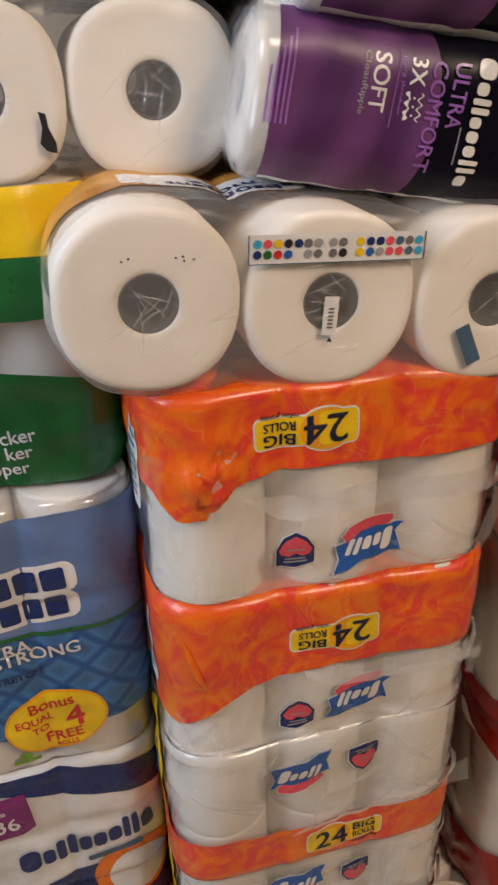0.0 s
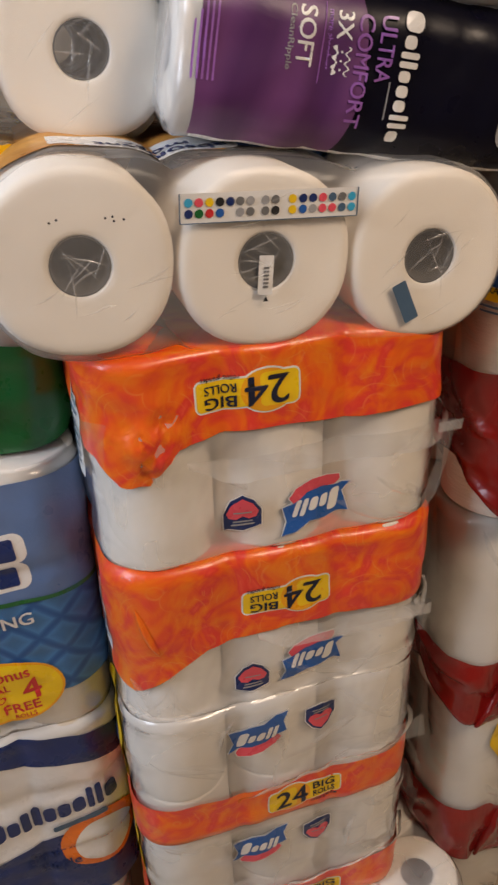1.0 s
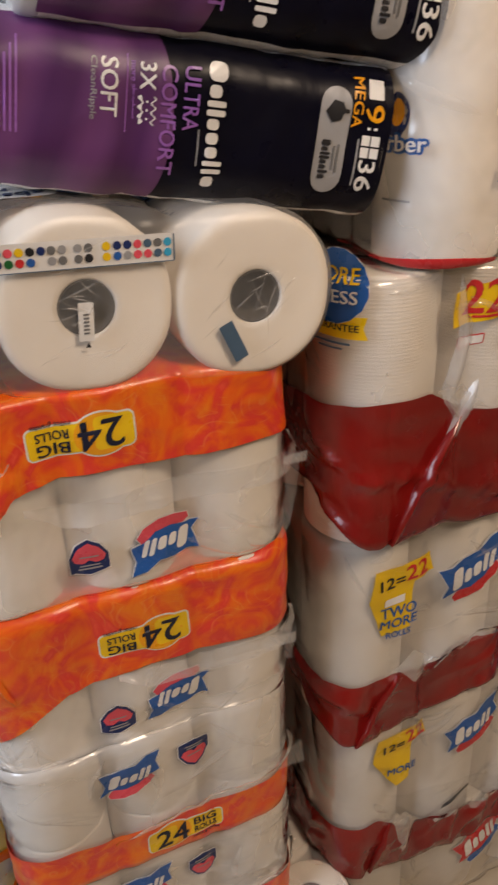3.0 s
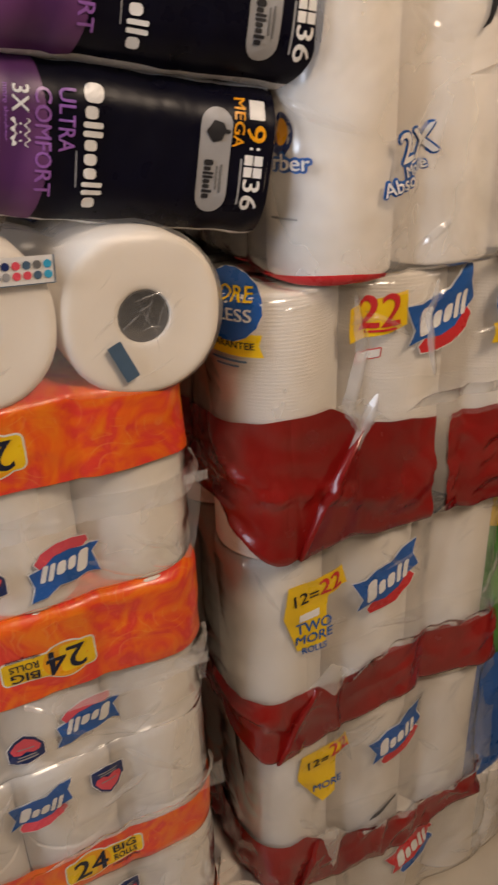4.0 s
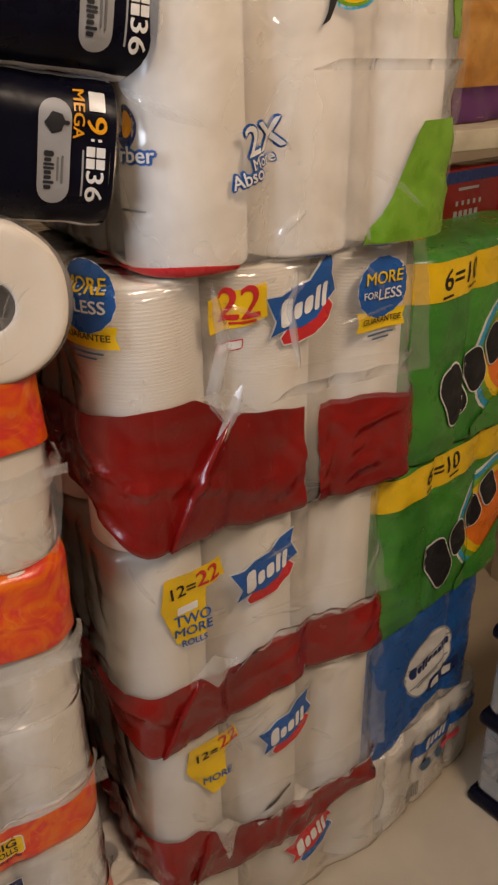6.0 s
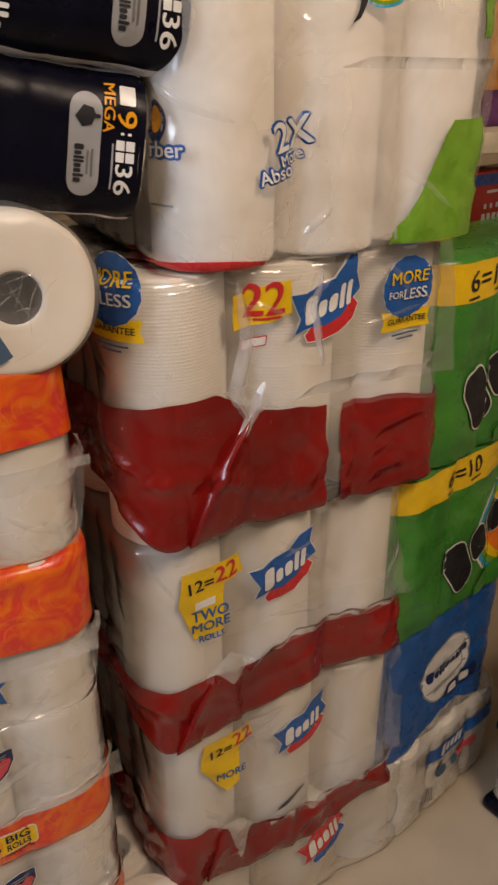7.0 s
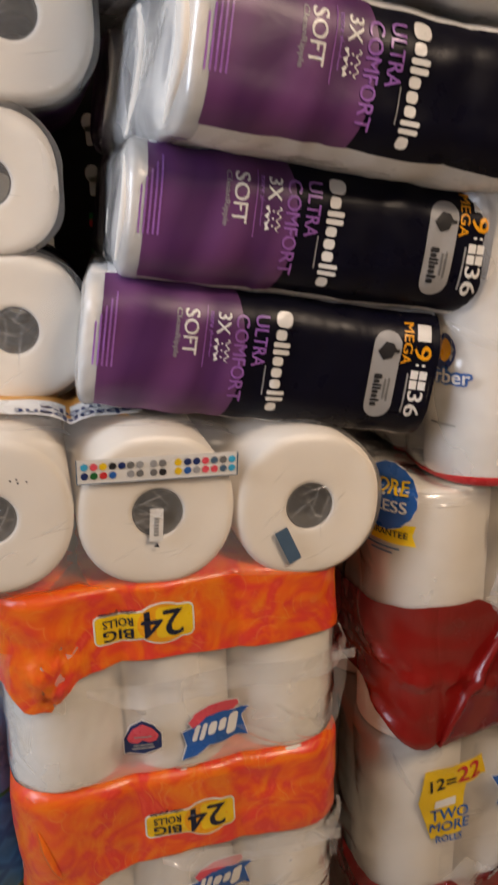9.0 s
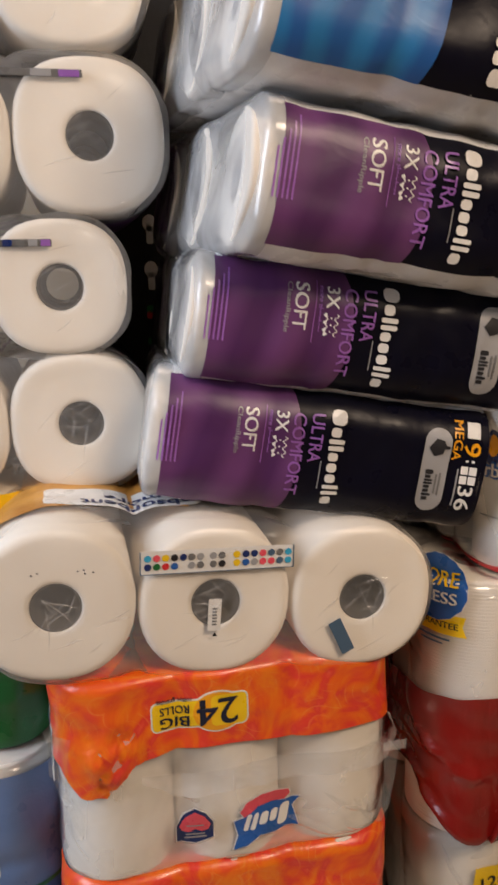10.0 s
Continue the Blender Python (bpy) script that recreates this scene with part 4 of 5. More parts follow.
# ---------------------------------------------------------------- three towel rolls lying with their ends to the front
R0 = 0.0712
tp = thing("paper_towel_pack", pose(0.203, 0.842, 1.069, 90, 4.4, 0), "three paper towel rolls lying in clear film, round ends showing", "paper towels")
ts = Skin(3, 1, 1, R0, 0.282, 31, 0.010, 0, 0.002, 0.98)
fill_rolls(tp, 3, 1, 1, R0, 0.282, "paper", 0.0225, square=0.22)
part("wrapper", ts.whole(), M["film_end"], tp, "crinkled clear film")
BACK = ts.per / 2
part("printed_film", ts.sheet(BACK + 0.02, BACK + 0.235, 0.0, lambda u: 0.215 + 0.012 * math.sin(u * 40), 0.0008), M["brown"], tp, "golden brown printed film")
part("printed_film", ts.sheet(BACK - 0.235, BACK + 0.02, 0.0, lambda u: 0.200 + 0.01 * math.sin(u * 30), 0.0008), M["blue"], tp, "blue printed film")
art(tp, ts, "label_panel", polys(rrect(0.15, 0.06, 0.012)), "white", BACK + 0.08, 0.190, 1, 180)
art(tp, ts, "lettering", words("more", 0.026, 0.0008), "navy", BACK + 0.070, 0.188, 2.4, 0)
art(tp, ts, "lettering", words("absorbent", 0.026, 0.0008), "navy", BACK + 0.068, 0.208, 2.4, 0)


def on_end(bm, x, y, z):
    """Lays a flat drawing on the upper end of a lying roll."""
    for v in bm.verts:
        v.co = Vector((v.co.x + x, v.co.y + y, z))
    return bm


def end_art(pack, name, bm, mat, x, y, z, label=""):
    part(name, on_end(bm, x, y, z), M[mat], pack, label, False)


EZ = 0.2868
def strip_art(name, bm, mat, z, label=""):
    c, s = 0.93 * math.cos(0.035), 0.93 * math.sin(0.035)
    for v in bm.verts:
        v.co.x, v.co.y = v.co.x * c - v.co.y * s, v.co.x * s + v.co.y * c
    end_art(tp, name, bm, mat, -0.001, 0.044, z, label)


strip_art("print_strip", polys(rrect(0.150, 0.023, 0.001)), "white", EZ, "printer's colour strip")
dots = [(-0.068, "cyan", "navy"), (-0.0595, "pink", "dgreen"), (-0.051, "yellow", "redb"), (-0.0425, "ink", "blue"), (-0.034, "navy", None), (-0.026, "grey", "silver"), (-0.0175, "silver", "grey"), (-0.005, "silver", "grey"),
        (0.0035, "grey", "ink"), (0.018, "yellow", "yellow"), (0.027, "navy", "blue"), (0.0355, "navy", "silver"), (0.044, "pink", "pink"), (0.0525, "steel", "pink"), (0.061, "grey", "steel"), (0.0695, "cyan", "cyan")]
for dx, ca, cb in dots:
    strip_art("colour_dot", polys(oval(0.0070, 0.0070, dx, 0.0045, n=14)), ca, EZ + 0.0008)
    if cb:
        strip_art("colour_dot", polys(oval(0.0070, 0.0070, dx, -0.0040, n=14)), cb, EZ + 0.0008)
strip_art("strip_edge", polys(rrect(0.0012, 0.023, 0.0005, -0.075), rrect(0.0012, 0.023, 0.0005, 0.075), rrect(0.150, 0.0008, 0.0003, 0, -0.0115)), "steel", EZ + 0.0006)
end_art(tp, "code_label", polys(rrect(0.0120, 0.031, 0.001)), "white", -0.002, -0.009, EZ)
end_art(tp, "code_bars", polys(*[rrect(0.0045, 0.0016, 0.0004, 0, -0.009 + 0.0030 * k) for k in range(6)]), "grey", -0.002, -0.009, EZ + 0.0008)
end_art(tp, "arrow_mark", polys([(-0.0025, -0.001), (0.0025, -0.001), (0, 0.003)]), "ink", -0.001, -0.029, EZ)
tag = polys(rrect(0.013, 0.036, 0.001))
for v in tag.verts:
    x, y = v.co.x, v.co.y
    v.co.x, v.co.y = x * 0.88 - y * 0.47, x * 0.47 + y * 0.88
end_art(tp, "blue_tag", tag, "steel", 0.122, -0.036, EZ, "small steel-blue printed tag")
for dx, dy in ((-0.163, 0.033), (-0.158, 0.035), (-0.124, 0.036), (-0.119, 0.037), (-0.118, 0.034), (-0.111, 0.035)):
    end_art(tp, "ink_speck", polys(oval(0.002, 0.002, n=6)), "ink", dx, dy, EZ)


def end_creases(pack, centres, z, seed, count=9):
    """Fine light-catching wrinkles of the film stretched over the roll ends."""
    rnd = random.Random(seed)
    for cx, cy in centres:
        main = rnd.uniform(0.3, 0.8)
        for k in range(count):
            near = k < count * 0.6
            d, a0 = (rnd.uniform(0.0, 0.020) if near else rnd.uniform(0.03, 0.055)), rnd.uniform(0, 6.28)
            x, y, a = cx + d * math.cos(a0), cy + d * math.sin(a0), main + rnd.gauss(0, 0.7 if near else 0.2)
            ln, w = rnd.uniform(0.008, 0.022), rnd.uniform(0.0004, 0.0012)
            curve = rnd.uniform(-0.003, 0.003)
            c, s = math.cos(a), math.sin(a)
            bm, prev = bmesh.new(), None
            for t in (-1, -0.6, -0.2, 0.2, 0.6, 1):
                o, wd = curve * (1 - t * t), w * (1 - abs(t)) + 0.00005
                cur = [bm.verts.new((x + c * t * ln - s * (o + q * wd), y + s * t * ln + c * (o + q * wd), z + max(0.0, 1 - abs(q)) * wd * 0.9)) for q in (-1, 0, 1)]
                if prev:
                    for a in (0, 1):
                        bm.faces.new((prev[a], cur[a], cur[a + 1], prev[a + 1]))
                prev = cur
            part("film_wrinkle", bm, M["film_streak"], pack)


end_creases(tp, [(-2 * R0, 0), (0, 0), (2 * R0, 0)], EZ + 0.0016, 3, 15)


# ---------------------------------------------------------------- dark soft-tissue packs lying on their sides
def mega_pack(m, seed, label, r=0.053, h=0.110, blue=False, shear=0.0):
    """Nine rolls in purple and black film: three deep, three along."""
    p = thing("toilet_roll_pack", m, label, "toilet paper", "dark packs lying on the pile")
    s = Skin(1, 3, 3, r, h, seed, 0.003, 0.002, 0.0022, 0.62, None, shear)
    fill_rolls(p, 1, 3, 3, r, h, "paper", 0.021, None, shear)
    part("wrapper", s.whole(), M["film_white"], p, "milky clear film over the roll ends")
    H = s.h
    e = 0.052 if shear > 0.1 else r + 0.004
    for a, c in ((e - 0.001, s.per / 2), (-s.per / 2, -e + 0.001)):
        part("plain_film", s.sheet(a, c, 0.004, H - 0.006, 0.0006), M["whitefilm"], p, "unprinted whitish film")
    mid = 0.127
    art_hi = lambda u: mid + 0.016 * math.cos(u * 22)
    part("printed_film", s.sheet(-e, e, lambda u: art_hi(u) - 0.002, H - 0.004, 0.0008), M["black"], p, "glossy black printed film")
    part("printed_film", s.sheet(-e, e, 0.016, art_hi, 0.0016), M["bluestripe" if blue else "purple"], p, "blue rippled printed film" if blue else "purple rippled printed film")
    part("film_end", s.whole(0.0012, 0.007, 0.0, 0.018, "base"), M["film_cap"], p, "crinkled white film over the roll ends")
    if blue:
        art(p, s, "brand_bar", bars([(0.012, 1.0), (0.008, 1.3), (0.008, 1.3), (0.011, 0.95)], 0.017, 0.0022), "white", 0.02, 0.192, 3)
        return p, s
    art(p, s, "fine_print", polys(*[rrect(0.062 - 0.006 * k, 0.0016, 0.0006, -0.014 + 0.003 * k, -0.004 * k) for k in range(5)]), "lilac", 0.002, 0.0280, 3)
    art(p, s, "lettering", fitted("SOFT", 0.038, 0.0130), "white", -0.018, 0.0935, 3)
    art(p, s, "lettering", fitted("CleanRipple", 0.041, 0.0060), "silver", -0.016, 0.0815, 3)
    art(p, s, "rule_line", polys(rrect(0.052, 0.0009, 0.0003)), "lilac", -0.015, 0.1065, 3)
    art(p, s, "lettering", fitted("more absorbent", 0.038, 0.0045), "lilac", -0.018, 0.1115, 3)
    art(p, s, "lettering", fitted("3X", 0.0170, 0.0120), "white", -0.0285, 0.1220, 3)
    wavy = [(-0.010 + 0.02 * i / 16, 0.0055 + 0.0018 * math.sin(i * 1.2)) for i in range(17)]
    lower = [(x, y - 0.0013) for x, y in reversed(wavy)]
    art(p, s, "ripple_mark", polys(wavy + lower, [(x, -y) for x, y in wavy + lower], rrect(0.0016, 0.0016, 0.0006, -0.006), rrect(0.0016, 0.0016, 0.0006, 0), rrect(0.0016, 0.0016, 0.0006, 0.006)), "white", -0.006, 0.1220, 3)
    art(p, s, "lettering", fitted("ULTRA", 0.043, 0.0125), "lilac", -0.0165, 0.1560, 4)
    art(p, s, "lettering", fitted("COMFORT", 0.074, 0.0125), "lilac", 0.000, 0.1385, 4)
    # the maker's word as plain bars
    art(p, s, "brand_bar", bars([(0.0125, 1.2), (0.0080, 0.8), (0.0045, 1.25), (0.0045, 1.25), (0.0080, 0.8), (0.0085, 0.8), (0.0080, 0.8), (0.0032, 1.3), (0.0032, 1.3), (0.0080, 0.8)], 0.0125, 0.0020), "white", 0.000, 0.1750, 3)
    art(p, s, "small_print", polys(rrect(0.026, 0.0010, 0.0004)), "silver", 0.016, 0.1635, 3)
    art(p, s, "silver_panel", polys(rrect(0.078, 0.027, 0.0125)), "silver", 0.000, 0.2750, 2.4, 0, 1.0, "silver rounded panel")
    art(p, s, "panel_mark", polys([(-0.006, -0.002), (0.0, -0.007), (0.006, -0.002), (0.004, 0.004), (-0.002, 0.006), (-0.005, 0.004)], rrect(0.002, 0.006, 0.0008, -0.001, 0.006)), "ink", -0.022, 0.2750, 4, 0, 1.3)
    art(p, s, "brand_bar", bars([(0.0045, 1.1), (0.003, 0.8), (0.002, 1.2), (0.002, 1.2), (0.003, 0.8), (0.003, 0.8), (0.002, 1.2), (0.003, 0.8)], 0.0075, 0.0010), "ink", 0.014, 0.2705, 4)
    art(p, s, "small_print", pieces(rrect(0.022, 0.0018, 0.0006, 0, 0.0026), rrect(0.019, 0.0018, 0.0006, 0, -0.0012)), "grey", 0.013, 0.2795, 4)
    art(p, s, "count_square", polys(rrect(0.014, 0.0135, 0.001)), "white", -0.040, 0.3095, 3, 0)
    art(p, s, "lettering", fitted("9", 0.0125, 0.0170), "gold", -0.0235, 0.3095, 3)
    art(p, s, "lettering", fitted("MEGA", 0.036, 0.0095), "gold", -0.030, 0.2945, 3)
    art(p, s, "equals_mark", pieces(rrect(0.0022, 0.0030, 0.0006, 0, 0.003), rrect(0.0022, 0.0030, 0.0006, 0, -0.003)), "white", -0.0125, 0.3095, 3)
    art(p, s, "count_square", pieces(*[rrect(0.0080, 0.0072, 0.0006, dx, dy) for dx in (-0.0047, 0.0047) for dy in (-0.0042, 0.0042)]), "white", 0.0015, 0.3095, 3)
    art(p, s, "lettering", fitted("36", 0.0240, 0.0150), "white", 0.0240, 0.3095, 3)
    art(p, s, "small_print", polys(rrect(0.036, 0.0016, 0.0005)), "silver", 0.014, 0.2990, 3)
    return p, s


def lying(x, y, z, drop, yaw):
    """A pack tipped over so that its top points to the right; x, y, z: the middle of its base's front."""
    return Matrix.Translation((x, y, z)) @ pose(0, 0, 0, 0, drop, yaw) @ pose(0, 0, 0, 0, 90, 0) @ Matrix.Translation((0, 0.159 + 0.002, 0))


mega_pack(lying(0.151, 0.612, 1.220, 9.4, -5.0), 41, "purple and black pack of toilet rolls across towel rolls", 0.0575)
mega_pack(lying(0.193, 0.580, 1.329, 8.6, -4.0), 42, "purple and black pack of toilet rolls with crinkled base film", shear=0.07)
mega_pack(lying(0.238, 0.528, 1.441, 9.5, 0.0), 43, "purple and black pack of toilet rolls, white ends showing", 0.058, shear=0.12)
mega_pack(lying(0.238, 0.503, 1.575, 9.5, 0.0), 44, "blue and black pack of toilet rolls atop the pile", 0.058, 0.110, True, 0.12)


# ---------------------------------------------------------------- rolls in film with their ends to the front, on the green pack
def end_pack(x, y, z, r, seed, label, strip=None, n=3):
    p = thing("toilet_roll_pack", pose(x, y + 0.31, z, 90, 0, 0), label, "toilet paper", "packs with their roll ends to the front")
    s = Skin(n, 1, 3, r, 0.1035, seed, 0.008, 0.002, 0.002, 0.80)
    fill_rolls(p, n, 1, 3, r, 0.1035, "paper", 0.0225, square=0.55)
    part("wrapper", s.whole(), M["film_end"], p, "crinkled clear film")
    part("printed_film", s.sheet(-s.per / 2 + 0.002, s.per / 2 - 0.002, 0.002, 0.262, 0.0008), M["purple" if strip else "black"], p, "dark printed film behind the roll ends")
    end_creases(p, [(0, 0), (2 * r, 0)], 0.3165, seed, 9)
    if strip:
        dx, dy, wd = strip
        end_art(p, "print_strip", polys(rrect(wd, 0.007, 0.001)), "grey", dx, dy, 0.3150, "printer's colour strip")
        for k, c in enumerate(("pink", "cyan", "navy", "grey", "silver", "lilac")):
            end_art(p, "strip_patch", polys(rrect(wd / 8, 0.006, 0.0006)), c, dx - wd * 0.42 + wd * 0.84 * k / 5, dy, 0.3158)
    return p


end_pack_first = end_pack(0.094 - 0.141, 0.700, 1.217, 0.0705, 51, "clear pack of toilet rolls, round ends showing, beside dark packs")
end_art(end_pack_first, "black_scrap", polys([(-0.004, 0.016), (0.002, 0.014), (0.003, 0.004), (0.008, -0.008), (0.008, -0.016), (0.0, -0.014), (-0.005, -0.008), (-0.002, 0.004)]), "ink", 0.050, -0.028, 0.3170, "torn black scrap under the film")
end_pack(0.087 - 0.137, 0.700, 1.353, 0.0660, 52, "clear pack of toilet rolls with a colour strip across its ends", (0.092, 0.042, 0.07))
end_pack(0.119 - 0.144, 0.700, 1.493, 0.0720, 53, "clear pack of toilet rolls with a colour strip, pushed forward", (0.065, 0.053, 0.15))
end_pack(0.106 - 0.144, 0.700, 1.642, 0.0720, 54, "clear pack of toilet rolls at the top of the pile")

# black hanging card between the piles
card = thing("display_card", pose(0.225, 0.985, 1.20, 0, 0, 0), "black hanging display card with punched holes, enlarged to darken the gap behind the packs", "card")
# board made taller and wider than the card, standing for shade in the gap
part("card_board", box(0.16, 0.012, 0.55, 0.003), plain("black_card", (0.012, 0.012, 0.014), 0.85), card)
for dz in (0.225, 0.165):
    hole = polys(oval(0.018, 0.022, 0, 0.005), rrect(0.009, 0.024, 0.003, 0, -0.010))
    for v in hole.verts:
        v.co = Vector((v.co.x - 0.026, -0.0085, v.co.y + dz))
    part("punched_hole", hole, M["white"], card, "pale keyhole-shaped hole", False)
for dz, c in ((0.118, "dgreen"), (0.110, "redb"), (0.075, "dgreen")):
    d = polys(rrect(0.016, 0.010, 0.003))
    for v in d.verts:
        v.co = Vector((v.co.x - 0.026, -0.009, v.co.y + dz))
    part("printed_spot", d, M[c], card, "", False)


# ---------------------------------------------------------------- the stack beside the orange one
LX, LY = -0.150, 0.652
gp, gs = towel_pack(pose(LX + 0.006, LY + 0.225, 0.866, 0, 0, 2), 61, 3, 3, 0.0600, 0.284, "green and yellow pack of paper towels with a clear window band", "", "paper", 0.005)
part("wrapper", gs.whole(0.001), M["film_loose"], gp, "loose clear film")
part("printed_film", gs.sheet(-0.5, 0.5, 0.003, lambda u: 0.113 + 0.008 * math.sin(u * 25), 0.002), M["dgreen"], gp, "deep green printed film")
part("printed_film", gs.sheet(-0.5, 0.5, 0.170, 0.225, 0.002), M["dgreen"], gp, "deep green printed film")
part("printed_film", gs.sheet(-0.5, 0.5, 0.2255, 0.283, 0.002), M["yellow"], gp, "yellow printed film")
for k, wd in enumerate(("cker", "ker", "pper")):
    art(gp, gs, "lettering", words(wd, 0.019, 0.0007, "RIGHT"), "white", 0.096 - 0.005 * k, 0.058 - 0.0170 * k, 5, 6)

qp = thing("toilet_roll_pack", pose(LX + 0.012, LY + 0.19, 0.520, 0, 0, 2), "blue quilted-print pack of toilet rolls with a yellow bonus disc", "toilet paper")
qs = Skin(3, 3, 3, 0.0585, 0.1145, 62, 0.006, 0.003, 0.0025, 0.9)
fill_rolls(qp, 3, 3, 3, 0.0585, 0.1145, keep=lambda i, j, k: j == 0 or i == 2)
part("wrapper", qs.whole(), M["film"], qp, "clear film")

wv = wob(12, 0.006, 9.0)
part("printed_film", qs.sheet(-0.45, 0.45, lambda u: 0.058 + wv(u), 0.194, 0.0012), M["quilt"], qp, "blue film printed with quilted diamonds")
part("printed_film", qs.sheet(-0.45, 0.45, 0.192, lambda u: 0.332 + wv(u) * 0.4, 0.0016), M["skyblue"], qp, "pale blue printed film")
part("printed_stripe", qs.sheet(-0.45, 0.45, lambda u: 0.190, lambda u: 0.1955, 0.0024), M["dgreen"], qp, "thin green stripe")
art(qp, qs, "brand_edge", polys(rrect(0.175, 0.036, 0.012, -0.02, 0.018), rrect(0.170, 0.034, 0.012, -0.02, -0.016)), "white", 0.044, 0.238, 2.6, 4)
art(qp, qs, "brand_bar", bars([(0.020, 1), (0.020, 1), (0.018, 1), (0.020, 1), (0.022, 1), (0.024, 1)], 0.026, 0.004, 0, 0.15), "navy", 0.027, 0.254, 4, 4)
art(qp, qs, "brand_bar", bars([(0.020, 1), (0.022, 1), (0.020, 1), (0.020, 1), (0.018, 1), (0.022, 1)], 0.024, 0.004, 0, 0.15), "navy", 0.027, 0.221, 4, 4)
art(qp, qs, "lettering", words("ULTRA", 0.022, 0.0012, "RIGHT"), "white", 0.054, 0.180, 5, 4)
art(qp, qs, "lettering", words("STRONG", 0.023, 0.0012, "RIGHT"), "white", 0.105, 0.170, 5, 4)
art(qp, qs, "lettering", words("STRETCH", 0.013, 0.0004, "RIGHT"), "navy", 0.062, 0.142, 5, 4)
art(qp, qs, "bonus_edge", polys(oval(0.112, 0.084)), "gold", 0.068, 0.071, 5, 4)
art(qp, qs, "bonus_disc", polys(oval(0.106, 0.078)), "yellow", 0.068, 0.071, 5.6, 4, 1.0, "yellow oval disc")
art(qp, qs, "lettering", words("Bonus", 0.020, 0.0005), "redb", 0.064, 0.096, 7, 8)
art(qp, qs, "lettering", words("EQUAL", 0.013, 0.0003), "redb", 0.044, 0.077, 7, 6)
art(qp, qs, "lettering", words("TO", 0.013, 0.0003), "redb", 0.050, 0.064, 7, 6)
art(qp, qs, "lettering", words("4", 0.042, 0.0020), "redb", 0.088, 0.073, 7, 6)
art(qp, qs, "lettering", words("FREE", 0.020, 0.0010), "redb", 0.074, 0.049, 7, 6)
art(qp, qs, "lettering", words("ROLLS", 0.0085, 0.0003), "redb", 0.076, 0.037, 7, 6)
art(qp, qs, "small_print", pieces(rrect(0.03, 0.006, 0.002), oval(0.014, 0.009, 0, 0.008)), "lime", 0.030, 0.022, 2, 4)

cp = thing("toilet_roll_pack", pose(LX + 0.012, LY + 0.192, 0.203, 0, 0, 2), "white and navy pack of toilet rolls with an orange ripple print", "toilet paper")
cs = Skin(3, 3, 3, 0.0590, 0.1055, 63, 0.006, 0.003, 0.0025, 0.9)
fill_rolls(cp, 3, 3, 3, 0.0590, 0.1055, keep=lambda i, j, k: j == 0 or i == 2)
part("wrapper", cs.whole(), M["whitefilm"], cp, "white printed film")
part("printed_film", cs.sheet(-0.45, 0.45, lambda u: 0.286 - 0.27 * max(-0.06, min(0.17, u)), lambda u: min(0.312, 0.331 - 0.27 * max(-0.06, min(0.17, u))), 0.0012), M["navy"], cp, "navy printed film")
part("printed_film", cs.sheet(-0.45, 0.45, 0.005, lambda u: 0.115 + 0.02 * math.sin(u * 16), 0.0012), M["navy"], cp, "navy printed film")
art(cp, cs, "orange_ripple", polys(oval(0.11, 0.10)), "orangeink", 0.135, 0.110, 2, 0, 1.0, "orange ripple shape")
art(cp, cs, "orange_ripple_inner", polys(oval(0.08, 0.074)), "white", 0.138, 0.106, 3)
art(cp, cs, "count_panel", polys([(-0.030, -0.032), (-0.030, 0.034), (0.034, 0.034), (0.034, -0.022), (0.016, -0.032)]), "magenta", -0.012, 0.250, 3, 6, 1.0, "plum count panel")
art(cp, cs, "lettering", words("36", 0.030, 0.0010), "white", -0.008, 0.240, 5, 6)
art(cp, cs, "lettering", words("18", 0.013, 0.0004), "white", -0.028, 0.272, 5, 6)
art(cp, cs, "lettering", words("=", 0.013, 0.0004), "white", -0.010, 0.261, 5, 6)
art(cp, cs, "brand_bar", bars([(0.024, 1.15), (0.014, 0.85), (0.010, 1.2), (0.010, 1.2), (0.014, 0.85), (0.015, 0.85), (0.015, 0.85), (0.007, 1.25), (0.007, 1.25), (0.015, 0.85)], 0.027, 0.0028, 0.1), "navy", 0.078, 0.180, 3, 8, 1.05)
art(cp, cs, "lettering", words("clean", 0.022, 0.0003), "navy", 0.060, 0.100, 5, 8)
art(cp, cs, "small_print", polys(rrect(0.075, 0.010, 0.003)), "steel", 0.110, 0.154, 3, 8, 0.9)
art(cp, cs, "lettering", words("ripple", 0.022, 0.0003), "navy", 0.078, 0.082, 5, 8)

bp = thing("toilet_roll_pack", pose(LX, LY + 0.19, 0.0, 0, 0, 0), "white film pack of toilet rolls standing on the floor", "toilet paper")
bs = Skin(3, 3, 2, 0.0585, 0.102, 64, 0.006, 0.003, 0.0025, 0.9)
fill_rolls(bp, 3, 3, 2, 0.0585, 0.102, keep=lambda i, j, k: j == 0 or i == 2)
part("wrapper", bs.whole(), M["film_milky"], bp, "milky film")


